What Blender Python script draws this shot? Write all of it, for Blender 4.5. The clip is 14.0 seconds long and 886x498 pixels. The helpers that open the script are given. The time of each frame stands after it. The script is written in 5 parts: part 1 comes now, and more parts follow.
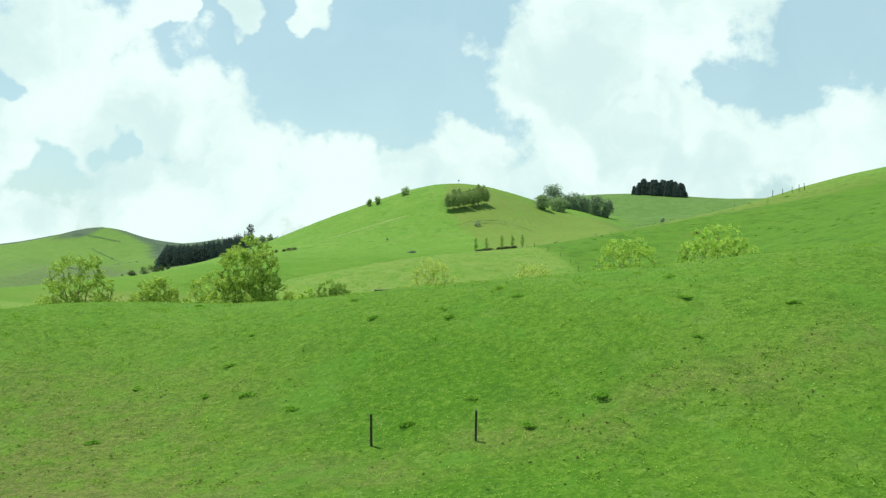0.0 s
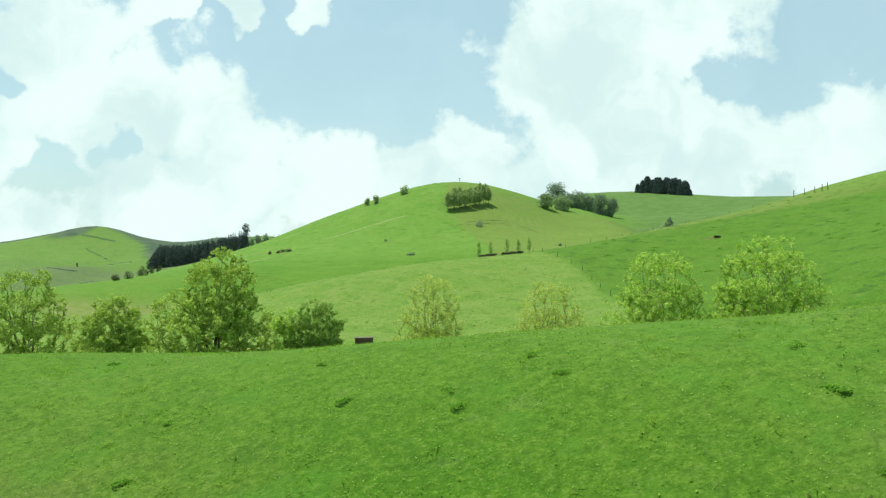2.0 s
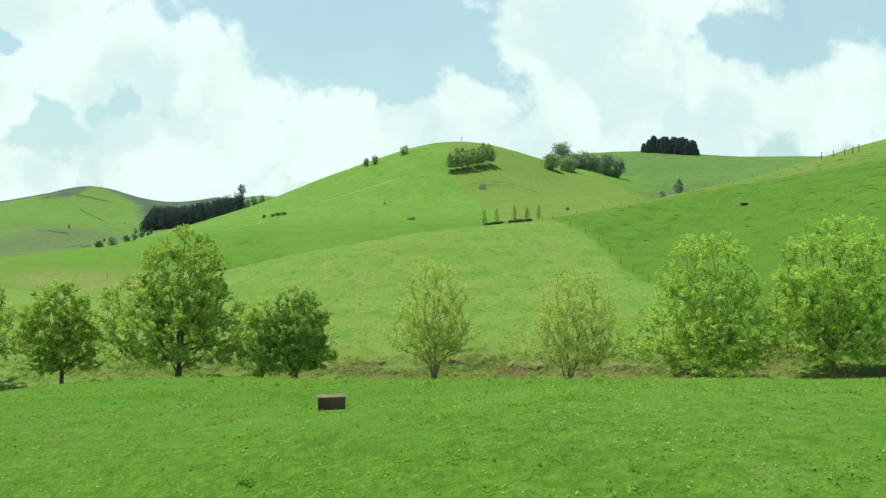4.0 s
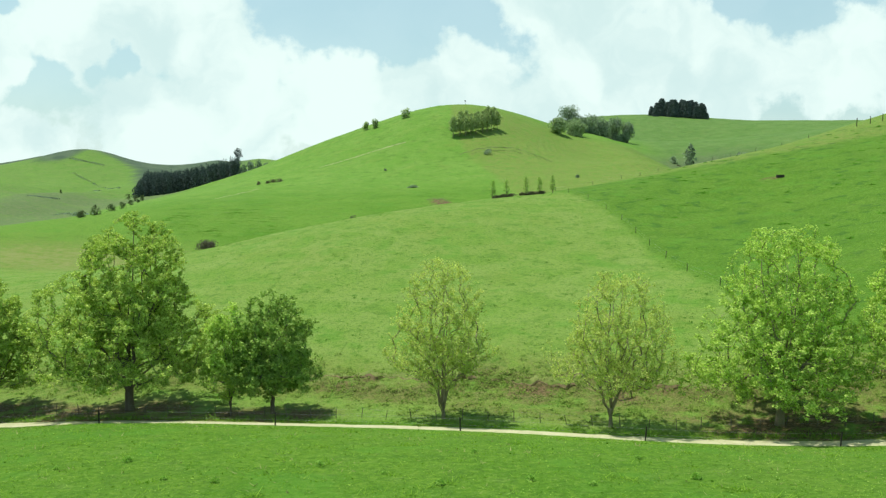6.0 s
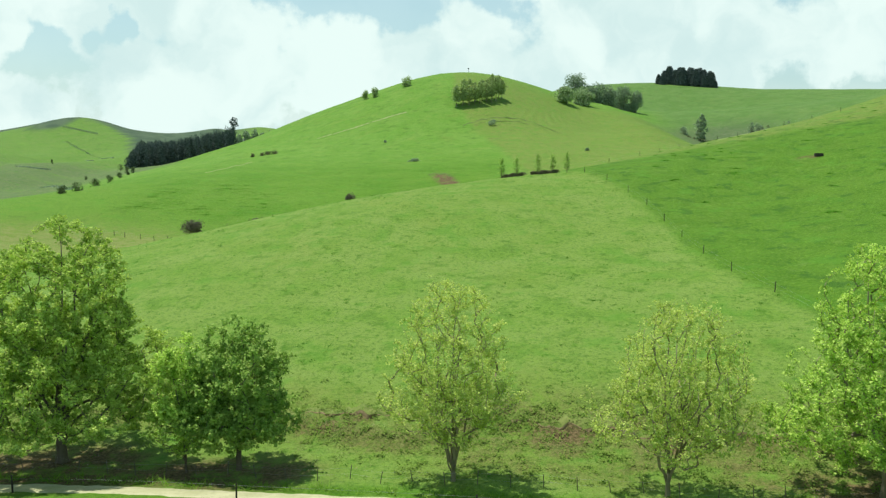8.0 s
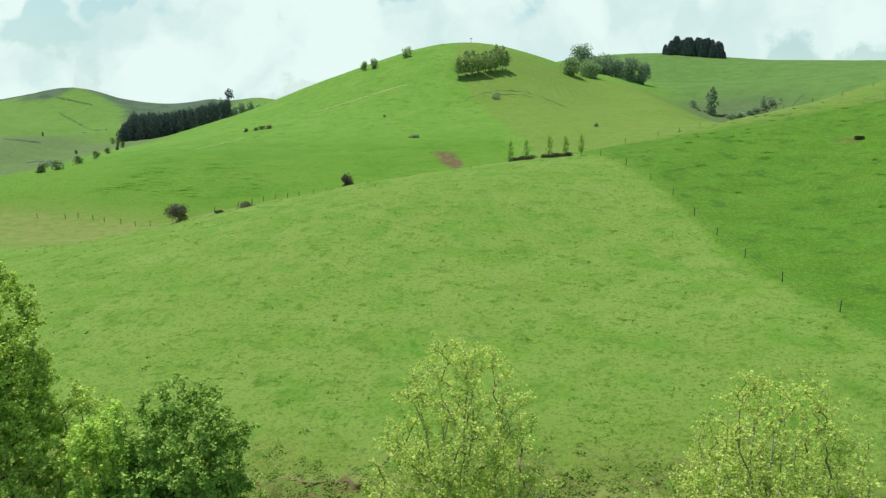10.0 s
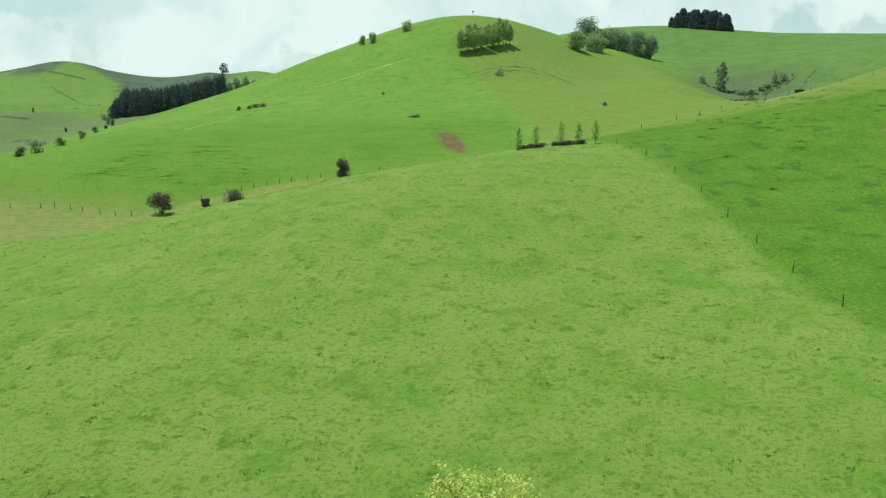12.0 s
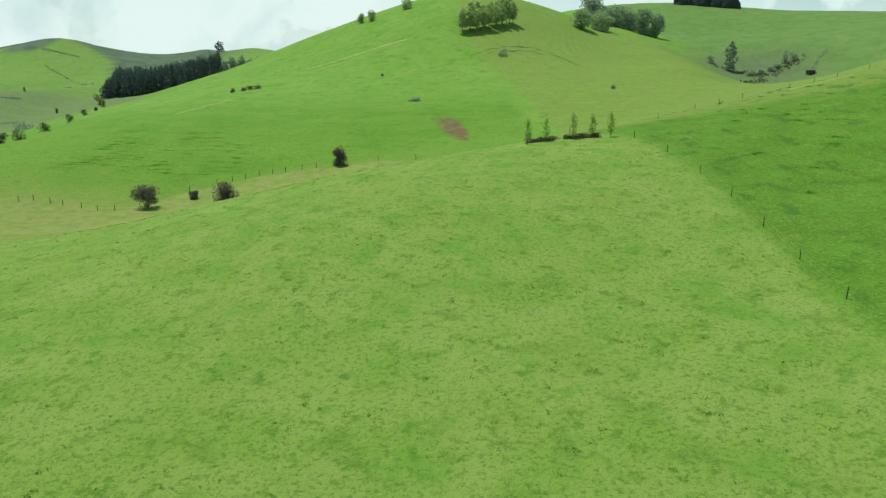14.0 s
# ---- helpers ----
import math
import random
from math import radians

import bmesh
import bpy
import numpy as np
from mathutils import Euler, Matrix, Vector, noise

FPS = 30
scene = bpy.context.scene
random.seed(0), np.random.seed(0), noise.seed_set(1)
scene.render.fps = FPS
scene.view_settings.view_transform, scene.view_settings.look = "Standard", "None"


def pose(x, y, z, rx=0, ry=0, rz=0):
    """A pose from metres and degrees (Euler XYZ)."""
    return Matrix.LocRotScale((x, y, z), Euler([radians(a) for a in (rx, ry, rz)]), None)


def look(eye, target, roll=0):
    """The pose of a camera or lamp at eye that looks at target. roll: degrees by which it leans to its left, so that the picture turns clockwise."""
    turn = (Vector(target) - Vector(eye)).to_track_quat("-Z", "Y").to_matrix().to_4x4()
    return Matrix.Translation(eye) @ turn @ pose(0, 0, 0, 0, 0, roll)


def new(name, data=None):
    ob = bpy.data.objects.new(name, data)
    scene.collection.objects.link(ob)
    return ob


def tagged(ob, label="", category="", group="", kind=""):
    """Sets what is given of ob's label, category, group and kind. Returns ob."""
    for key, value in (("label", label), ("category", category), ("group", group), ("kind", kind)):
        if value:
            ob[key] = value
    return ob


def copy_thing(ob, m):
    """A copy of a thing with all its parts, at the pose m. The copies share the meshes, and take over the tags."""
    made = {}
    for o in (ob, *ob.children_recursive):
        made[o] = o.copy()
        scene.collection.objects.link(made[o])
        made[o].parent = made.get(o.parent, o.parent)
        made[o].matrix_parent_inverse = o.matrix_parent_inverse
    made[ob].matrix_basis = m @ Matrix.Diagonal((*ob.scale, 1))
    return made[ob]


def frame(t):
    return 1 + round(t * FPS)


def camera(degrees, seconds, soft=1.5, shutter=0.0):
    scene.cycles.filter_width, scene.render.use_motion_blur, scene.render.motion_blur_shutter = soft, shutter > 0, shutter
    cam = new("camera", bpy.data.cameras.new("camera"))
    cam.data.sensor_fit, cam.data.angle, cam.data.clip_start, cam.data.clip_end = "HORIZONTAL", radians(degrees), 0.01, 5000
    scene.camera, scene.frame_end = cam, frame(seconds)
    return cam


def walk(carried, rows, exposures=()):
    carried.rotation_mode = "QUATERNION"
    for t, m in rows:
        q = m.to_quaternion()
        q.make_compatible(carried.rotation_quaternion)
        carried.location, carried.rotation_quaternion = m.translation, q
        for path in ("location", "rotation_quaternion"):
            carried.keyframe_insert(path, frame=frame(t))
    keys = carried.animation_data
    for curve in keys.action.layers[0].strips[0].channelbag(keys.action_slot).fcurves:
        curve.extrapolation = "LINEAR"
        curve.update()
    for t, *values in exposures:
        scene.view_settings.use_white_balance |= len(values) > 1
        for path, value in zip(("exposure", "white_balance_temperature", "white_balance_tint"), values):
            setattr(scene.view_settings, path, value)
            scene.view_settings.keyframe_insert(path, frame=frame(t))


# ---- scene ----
cam = camera(59.7, 14.0, 1.35)
METRES, EYE, TILT, LEAN, TURN = 106.4, 15.5, 6.63, -3.5, 0.0
ROWS = [
    (0.0, 0.0, 0.0, 0.0, -0.43, -6.63, 3.71),
    (0.5, -0.0003, 0.0415, 0.0011, -0.44, -6.63, 3.73),
    (1.0, -0.0005, 0.0792, 0.0021, -0.44, -6.64, 3.74),
    (1.5, -0.0007, 0.1204, 0.0032, -0.45, -6.66, 3.74),
    (2.0, -0.0008, 0.1591, 0.0039, -0.44, -6.84, 3.76),
    (2.5, -0.0009, 0.2017, 0.0046, -0.43, -7.4, 3.73),
    (3.0, -0.0013, 0.2418, 0.0052, -0.4, -8.25, 3.72),
    (5.5, -0.0068, 0.4454, 0.006, -0.25, -11.95, 3.62),
    (6.0, -0.0092, 0.4871, 0.0056, -0.22, -12.6, 3.56),
    (6.5, -0.011, 0.5252, 0.0056, -0.2, -13.2, 3.52),
    (7.0, -0.0126, 0.5622, 0.0058, -0.17, -13.78, 3.48),
    (7.5, -0.0139, 0.6013, 0.0062, -0.14, -14.4, 3.46),
    (8.0, -0.015, 0.6366, 0.0064, -0.12, -14.94, 3.45),
    (10.5, -0.0186, 0.8031, 0.0098, -0.02, -17.6, 3.34),
    (11.0, -0.019, 0.8327, 0.0108, -0.01, -18.07, 3.35),
    (11.5, -0.0196, 0.8642, 0.0121, -0.0, -18.58, 3.35),
    (12.0, -0.0204, 0.8956, 0.0131, 0.01, -19.06, 3.34),
    (12.5, -0.0211, 0.9232, 0.014, 0.02, -19.49, 3.32),
    (13.0, -0.0222, 0.9523, 0.0154, 0.02, -19.95, 3.3),
    (13.5, -0.0237, 0.9768, 0.0171, 0.02, -20.34, 3.28),
    (14.0, -0.025, 0.9992, 0.0193, 0.04, -20.72, 3.25),
]
walk(cam, [(t, pose(0, 0, EYE, TILT, LEAN, TURN) @ pose(METRES * x, METRES * y, METRES * z, 90 + pitch, roll, yaw)) for t, x, y, z, yaw, pitch, roll in ROWS],
     exposures=[(0.0, -0.01), (7.0, -0.06), (14.0, -0.18)])

# ---- world, sun ----
SUN = Vector((-0.27, 0.22, 0.936)).normalized()
world = bpy.data.worlds.new("sky")
scene.world = world
world.use_nodes = True


def wire(tree, a, b):
    tree.links.new(a, b)


def node(tree, kind, **values):
    n = tree.nodes.new(kind)
    for key, value in values.items():
        if key in n.inputs:
            n.inputs[key].default_value = value
    return n


def maths(tree, op, a, b=None, c=None):
    n = tree.nodes.new("ShaderNodeMath")
    n.operation = op
    for i, v in enumerate((a, b, c)):
        if v is None:
            continue
        if isinstance(v, (int, float)):
            n.inputs[i].default_value = v
        else:
            wire(tree, v, n.inputs[i])
    return n.outputs[0]


def smooth(tree, value, lo, hi):
    n = tree.nodes.new("ShaderNodeMapRange")
    n.interpolation_type = "SMOOTHSTEP"
    wire(tree, value, n.inputs["Value"])
    n.inputs["From Min"].default_value, n.inputs["From Max"].default_value = lo, hi
    return n.outputs["Result"]


def mixed(tree, factor, a, b, how="MIX"):
    n = tree.nodes.new("ShaderNodeMix")
    n.data_type, n.blend_type = "RGBA", how
    for socket, v in ((n.inputs[0], factor), (n.inputs[6], a), (n.inputs[7], b)):
        if isinstance(v, (int, float)):
            socket.default_value = v
        elif isinstance(v, tuple):
            socket.default_value = (*v, 1)
        else:
            wire(tree, v, socket)
    return n.outputs[2]


def fbm(tree, vector, scale, detail=4.0, rough=0.55):
    n = node(tree, "ShaderNodeTexNoise", Scale=scale, Detail=detail, Roughness=rough)
    if vector is not None:
        wire(tree, vector, n.inputs["Vector"])
    return n.outputs["Fac"]


# cumulus banks: the way to the middle of each (x over y, z over y) and its half width
CLOUDS = [
    (-0.508, 0.279, 0.110), (-0.391, 0.184, 0.081), (-0.318, 0.191, 0.062), (-0.281, 0.154, 0.059), (-0.259, 0.074, 0.081),
    (-0.164, 0.081, 0.053), (-0.120, 0.089, 0.054), (-0.069, 0.081, 0.051), (-0.025, 0.081, 0.059), (0.034, 0.111, 0.062),
    (0.129, 0.242, 0.082), (0.158, 0.154, 0.095), (0.231, 0.279, 0.110), (0.297, 0.257, 0.072), (0.268, 0.352, 0.139),
    (0.385, 0.367, 0.081), (0.253, 0.103, 0.110), (0.341, 0.111, 0.081), (0.414, 0.122, 0.064), (0.488, 0.131, 0.072),
    (0.561, 0.147, 0.077), (-0.354, 0.045, 0.095), (-0.530, 0.037, 0.081), (0.158, 0.037, 0.110), (-0.464, 0.176, 0.088),
    (-0.559, 0.147, 0.066), (-0.312, 0.185, 0.085),
    (-0.365, 0.318, 0.030), (-0.335, 0.295, 0.018), (-0.270, 0.322, 0.028), (-0.185, 0.308, 0.022), (-0.160, 0.326, 0.026),
]
GAPS = [
    (-0.522, 0.113, 0.078), (-0.432, 0.132, 0.030), (-0.567, 0.209, 0.036),
]


def build_sky():
    t = world.node_tree
    out = t.nodes["Background"]
    sky = t.nodes.new("ShaderNodeTexSky")
    sky.sky_type, sky.sun_disc = "NISHITA", False
    sky.sun_elevation, sky.sun_rotation = math.asin(SUN.z), math.atan2(SUN.x, SUN.y)
    sky.dust_density, sky.air_density = 1.0, 1.0
    way = t.nodes.new("ShaderNodeTexCoord").outputs["Generated"]
    part_ = t.nodes.new("ShaderNodeSeparateXYZ")
    wire(t, way, part_.inputs[0])
    x, y, z = part_.outputs
    ahead = maths(t, "MAXIMUM", y, 0.05)
    u, v = maths(t, "DIVIDE", x, ahead), maths(t, "DIVIDE", z, ahead)
    flat = t.nodes.new("ShaderNodeCombineXYZ")
    wire(t, u, flat.inputs[0]), wire(t, v, flat.inputs[1])
    billow = t.nodes.new("ShaderNodeTexNoise")
    billow.inputs["Scale"].default_value, billow.inputs["Detail"].default_value = 10, 8
    wire(t, flat.outputs[0], billow.inputs["Vector"])
    shift = t.nodes.new("ShaderNodeVectorMath")
    shift.operation = "MULTIPLY_ADD"
    wire(t, billow.outputs["Color"], shift.inputs[0])
    shift.inputs[1].default_value, shift.inputs[2].default_value = (0.16, 0.16, 0), (-0.08, -0.08, 0)
    moved = t.nodes.new("ShaderNodeVectorMath")
    wire(t, flat.outputs[0], moved.inputs[0]), wire(t, shift.outputs[0], moved.inputs[1])

    def near(cx, cy, r):
        d = t.nodes.new("ShaderNodeVectorMath")
        d.operation = "DISTANCE"
        wire(t, moved.outputs[0], d.inputs[0])
        d.inputs[1].default_value = (cx, cy, 0)
        return maths(t, "SUBTRACT", 1.0, maths(t, "DIVIDE", d.outputs["Value"], r))

    bank = None
    for c in CLOUDS:
        bank = near(*c) if bank is None else maths(t, "SMOOTH_MAX", bank, near(*c), 0.25)
    gap = None
    for c in GAPS:
        gap = near(*c) if gap is None else maths(t, "SMOOTH_MAX", gap, near(*c), 0.2)
    rest = maths(t, "MULTIPLY_ADD", fbm(t, way, 2.2, 5), 3.0, -2.0)
    inside = maths(t, "MULTIPLY", smooth(t, maths(t, "ABSOLUTE", u), 0.85, 0.62), smooth(t, v, 0.55, 0.36))
    inside = maths(t, "MULTIPLY", inside, smooth(t, y, 0.05, 0.3))
    bank = maths(t, "SUBTRACT", bank, maths(t, "MULTIPLY", maths(t, "MAXIMUM", gap, 0.0), 0.9))
    both = t.nodes.new("ShaderNodeMix")
    wire(t, inside, both.inputs[0]), wire(t, rest, both.inputs[2]), wire(t, bank, both.inputs[3])
    wisps = maths(t, "MULTIPLY_ADD", fbm(t, flat.outputs[0], 11, 8, 0.62), 1.7, -0.85)
    density = maths(t, "ADD", both.outputs[0], wisps)
    cover = smooth(t, density, -0.17, 0.22)
    cover = maths(t, "MAXIMUM", cover, 0.16)
    haze = smooth(t, z, 0.10, -0.02)
    cover = maths(t, "MAXIMUM", cover, maths(t, "MULTIPLY", haze, 0.9))
    body = fbm(t, moved.outputs[0], 6.5, 5, 0.52)
    lit = mixed(t, smooth(t, body, 0.36, 0.60), (0.655, 0.855, 0.84), (0.835, 1.0, 0.955))
    blue = mixed(t, 1.0, mixed(t, 0.62, sky.outputs[0], (2.25, 3.40, 5.1)), (SKY_GAIN * 1.0, SKY_GAIN * 1.07, SKY_GAIN * 0.84), "MULTIPLY")
    blue = mixed(t, 1.0, blue, mixed(t, smooth(t, z, 0.32, 0.75), (1.0, 1.0, 1.0), (0.24, 0.32, 0.46)), "MULTIPLY")
    bright = mixed(t, 1.0, lit, (CLOUD_GAIN, CLOUD_GAIN, CLOUD_GAIN), "MULTIPLY")
    wire(t, mixed(t, cover, blue, bright), out.inputs["Color"])
    out.inputs["Strength"].default_value = SKY_STRENGTH


SKY_STRENGTH, SKY_GAIN, CLOUD_GAIN = 0.1, 1.75, 10.5
build_sky()
sun = new("sun", bpy.data.lights.new("sun", "SUN"))
sun.data.energy, sun.data.angle, sun.data.color = 4.9, radians(0.6), (1.0, 0.96, 0.88)
sun.matrix_world = look(SUN * 200, (0, 0, 0))


# ---- materials ----
def material(name, rough=0.8):
    m = bpy.data.materials.new(name)
    m.use_nodes = True
    t = m.node_tree
    b = t.nodes["Principled BSDF"]
    b.inputs["Roughness"].default_value = rough
    b.inputs["Specular IOR Level"].default_value = 0.25
    return m, t, b


def bump(t, b, height, strength, distance):
    n = node(t, "ShaderNodeBump", Strength=strength, Distance=distance)
    wire(t, height, n.inputs["Height"])
    wire(t, n.outputs[0], b.inputs["Normal"])


def attribute(t, name):
    n = t.nodes.new("ShaderNodeAttribute")
    n.attribute_name = name
    return n.outputs["Fac"]


def ground_material():
    m, t, b = material("pasture", 0.9)
    b.inputs["Specular IOR Level"].default_value = 0.1
    at = t.nodes.new("ShaderNodeNewGeometry").outputs["Position"]
    broad, patch, mottle, grain = fbm(t, at, 0.012, 4), fbm(t, at, 0.07, 5), fbm(t, at, 0.45, 6, 0.62), fbm(t, at, 4.0, 5, 0.7)
    drift = fbm(t, at, 0.16, 5, 0.6)
    lush = mixed(t, smooth(t, patch, 0.35, 0.65), (0.063, 0.186, 0.008), (0.094, 0.218, 0.014))
    lush = mixed(t, smooth(t, broad, 0.42, 0.62), lush, (0.114, 0.240, 0.024))
    grazed = mixed(t, smooth(t, patch, 0.35, 0.68), (0.178, 0.286, 0.053), (0.202, 0.302, 0.068))
    grazed = mixed(t, smooth(t, drift, 0.43, 0.62), grazed, (0.148, 0.272, 0.040))
    hill = mixed(t, smooth(t, patch, 0.35, 0.68), (0.122, 0.275, 0.033), (0.160, 0.303, 0.050))
    hill = mixed(t, maths(t, "MULTIPLY", smooth(t, drift, 0.5, 0.68), 0.6), hill, (0.068, 0.165, 0.018))
    base = mixed(t, attribute(t, "grazed"), lush, grazed)
    rank = mixed(t, smooth(t, drift, 0.4, 0.62), (0.084, 0.200, 0.015), (0.066, 0.168, 0.011))
    base = mixed(t, attribute(t, "rank"), base, rank)
    base = mixed(t, attribute(t, "hill"), base, hill)
    dry = mixed(t, smooth(t, mottle, 0.35, 0.62), (0.145, 0.225, 0.036), (0.195, 0.232, 0.062))
    base = mixed(t, maths(t, "MULTIPLY", attribute(t, "dry"), smooth(t, mottle, 0.22, 0.6)), base, dry)
    rough = mixed(t, smooth(t, mottle, 0.4, 0.6), (0.085, 0.150, 0.052), (0.148, 0.185, 0.085))
    base = mixed(t, maths(t, "MULTIPLY", attribute(t, "rough"), smooth(t, fbm(t, at, 0.028, 5, 0.6), 0.24, 0.48)), base, rough)
    # dull heath green; a thin share of it also stands for distance haze
    heath_haze = mixed(t, smooth(t, patch, 0.4, 0.6), (0.058, 0.098, 0.058), (0.086, 0.132, 0.075))
    base = mixed(t, attribute(t, "heath_haze"), base, heath_haze)
    soil_and_shade = mixed(t, smooth(t, grain, 0.4, 0.6), (0.070, 0.056, 0.024), (0.205, 0.155, 0.075))
    base = mixed(t, maths(t, "MULTIPLY", smooth(t, mottle, 0.56, 0.70), 0.55), base, (0.055, 0.150, 0.012))
    base = mixed(t, maths(t, "MULTIPLY", smooth(t, mottle, 0.44, 0.30), 0.40), base, (0.165, 0.270, 0.060))
    base = mixed(t, maths(t, "MULTIPLY", smooth(t, grain, 0.52, 0.70), 0.40), base, (0.200, 0.300, 0.075))
    base = mixed(t, maths(t, "MULTIPLY", smooth(t, grain, 0.48, 0.30), 0.35), base, (0.060, 0.145, 0.012))
    bare = smooth(t, maths(t, "ADD", maths(t, "MULTIPLY", mottle, 0.7), maths(t, "MULTIPLY", grain, 0.3)), 0.38, 0.56)
    bare = maths(t, "MINIMUM", maths(t, "MULTIPLY", attribute(t, "soil_and_shade"), bare), 1.0)
    base = mixed(t, bare, base, soil_and_shade)
    leafy, fleck, speck = fbm(t, at, 2.3, 7, 0.70), fbm(t, at, 0.9, 3, 0.5), fbm(t, at, 8.0, 5, 0.75)
    base = mixed(t, maths(t, "MULTIPLY", smooth(t, leafy, 0.50, 0.64), 0.55), base, (0.168, 0.300, 0.032))
    base = mixed(t, maths(t, "MULTIPLY", smooth(t, leafy, 0.50, 0.37), 0.60), base, (0.052, 0.135, 0.010))
    base = mixed(t, maths(t, "MULTIPLY", smooth(t, speck, 0.54, 0.68), 0.45), base, (0.250, 0.375, 0.080))
    base = mixed(t, maths(t, "MULTIPLY", smooth(t, speck, 0.47, 0.33), 0.5), base, (0.036, 0.100, 0.008))
    clot, wash, bloom = fbm(t, at, 0.32, 4, 0.55), fbm(t, at, 0.10, 5, 0.58), fbm(t, at, 0.19, 5, 0.6)
    base = mixed(t, maths(t, "MULTIPLY", smooth(t, clot, 0.565, 0.66), maths(t, "MULTIPLY_ADD", attribute(t, "rank"), 0.42, 0.20)), base, (0.040, 0.118, 0.016))
    tame = maths(t, "MULTIPLY_ADD", maths(t, "MAXIMUM", attribute(t, "grazed"), attribute(t, "hill")), 0.16, 0.08)
    base = mixed(t, maths(t, "MULTIPLY", smooth(t, wash, 0.53, 0.66), tame), base, (0.198, 0.266, 0.054))
    base = mixed(t, maths(t, "MULTIPLY", smooth(t, bloom, 0.54, 0.66), 0.40), base, (0.088, 0.250, 0.023))
    base = mixed(t, maths(t, "MULTIPLY", smooth(t, fleck, 0.56, 0.70), 0.45), base, (0.070, 0.185, 0.014))
    ochre = mixed(t, smooth(t, mottle, 0.35, 0.62), (0.165, 0.230, 0.046), (0.255, 0.285, 0.095))
    base = mixed(t, maths(t, "MULTIPLY", maths(t, "MULTIPLY", attribute(t, "rough"), 0.6), smooth(t, wash, 0.36, 0.56)), base, rough)
    base = mixed(t, maths(t, "MULTIPLY", attribute(t, "ochre"), smooth(t, clot, 0.2, 0.55)), base, ochre)
    base = mixed(t, attribute(t, "heath_haze"), base, heath_haze)
    base = mixed(t, bare, base, soil_and_shade)
    wire(t, base, b.inputs["Base Color"])
    height = maths(t, "ADD", maths(t, "MULTIPLY", mottle, 0.4), maths(t, "MULTIPLY", leafy, 0.45))
    bump(t, b, height, 0.85, 0.6)
    return m


def leaf_material(name, a, c, through_light=0.45):
    m = bpy.data.materials.new(name)
    m.use_nodes = True
    t = m.node_tree
    t.nodes.clear()
    geo = t.nodes.new("ShaderNodeNewGeometry")
    spray = smooth(t, fbm(t, geo.outputs["Position"], 0.6, 3), 0.35, 0.65)
    colour = mixed(t, maths(t, "MULTIPLY_ADD", geo.outputs["Random Per Island"], 0.65, maths(t, "MULTIPLY", spray, 0.35)), a, c)
    diffuse, glow = t.nodes.new("ShaderNodeBsdfDiffuse"), t.nodes.new("ShaderNodeBsdfTranslucent")
    wire(t, colour, diffuse.inputs[0])
    wire(t, mixed(t, 1.0, colour, (1.40, 1.50, 0.95), "MULTIPLY"), glow.inputs[0])
    blend, out = t.nodes.new("ShaderNodeMixShader"), t.nodes.new("ShaderNodeOutputMaterial")
    blend.inputs[0].default_value = through_light
    wire(t, diffuse.outputs[0], blend.inputs[1]), wire(t, glow.outputs[0], blend.inputs[2])
    wire(t, blend.outputs[0], out.inputs[0])
    return m


def plain_material(name, a, c, scale, rough=0.85, relief=0.02, stretch=(1, 1, 1)):
    m, t, b = material(name, rough)
    at = t.nodes.new("ShaderNodeTexCoord").outputs["Object"]
    grow = t.nodes.new("ShaderNodeVectorMath")
    grow.operation = "MULTIPLY"
    wire(t, at, grow.inputs[0])
    grow.inputs[1].default_value = stretch
    coarse, fine = fbm(t, grow.outputs[0], scale, 4), fbm(t, grow.outputs[0], scale * 7, 4, 0.65)
    colour = mixed(t, smooth(t, coarse, 0.3, 0.7), a, c)
    colour = mixed(t, maths(t, "MULTIPLY", smooth(t, fine, 0.5, 0.75), 0.5), colour, tuple(v * 0.5 for v in a))
    wire(t, colour, b.inputs["Base Color"])
    bump(t, b, fine, 0.6, relief)
    return m


PASTURE = ground_material()
BARK = plain_material("bark", (0.11, 0.085, 0.06), (0.20, 0.17, 0.13), 1.5, 0.9, 0.04, (1, 1, 0.25))
PALE_BARK = plain_material("pale_bark", (0.20, 0.17, 0.11), (0.32, 0.28, 0.19), 1.5, 0.9, 0.03, (1, 1, 0.25))
PADDOCK_LEAF = leaf_material("paddock_sward", (0.105, 0.215, 0.022), (0.21, 0.33, 0.065), 0.15)
RANK_LEAF = leaf_material("rank_leaf", (0.055, 0.195, 0.014), (0.090, 0.235, 0.024), 0.1)
SPRING_LEAF = leaf_material("spring_leaf", (0.128, 0.240, 0.026), (0.68, 0.82, 0.22), 0.22)
PALE_LEAF = leaf_material("pale_leaf", (0.29, 0.39, 0.085), (0.67, 0.74, 0.245), 0.34)
DARK_LEAF = leaf_material("dark_leaf", (0.14, 0.26, 0.045), (0.42, 0.58, 0.15), 0.18)
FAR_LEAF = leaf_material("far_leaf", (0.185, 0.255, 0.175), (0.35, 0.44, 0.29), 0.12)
SHRUB_LEAF = leaf_material("shrub_leaf", (0.075, 0.115, 0.05), (0.15, 0.20, 0.085), 0.15)
GREY_LEAF = leaf_material("grey_green_leaf", (0.22, 0.31, 0.165), (0.42, 0.53, 0.28), 0.14)
POPLAR_LEAF = leaf_material("poplar_leaf", (0.24, 0.32, 0.15), (0.52, 0.62, 0.29), 0.25)
NEEDLES = leaf_material("needles", (0.062, 0.092, 0.088), (0.11, 0.145, 0.13), 0.1)
RIDGE_NEEDLES = leaf_material("ridge_needles", (0.085, 0.115, 0.115), (0.15, 0.19, 0.18), 0.1)
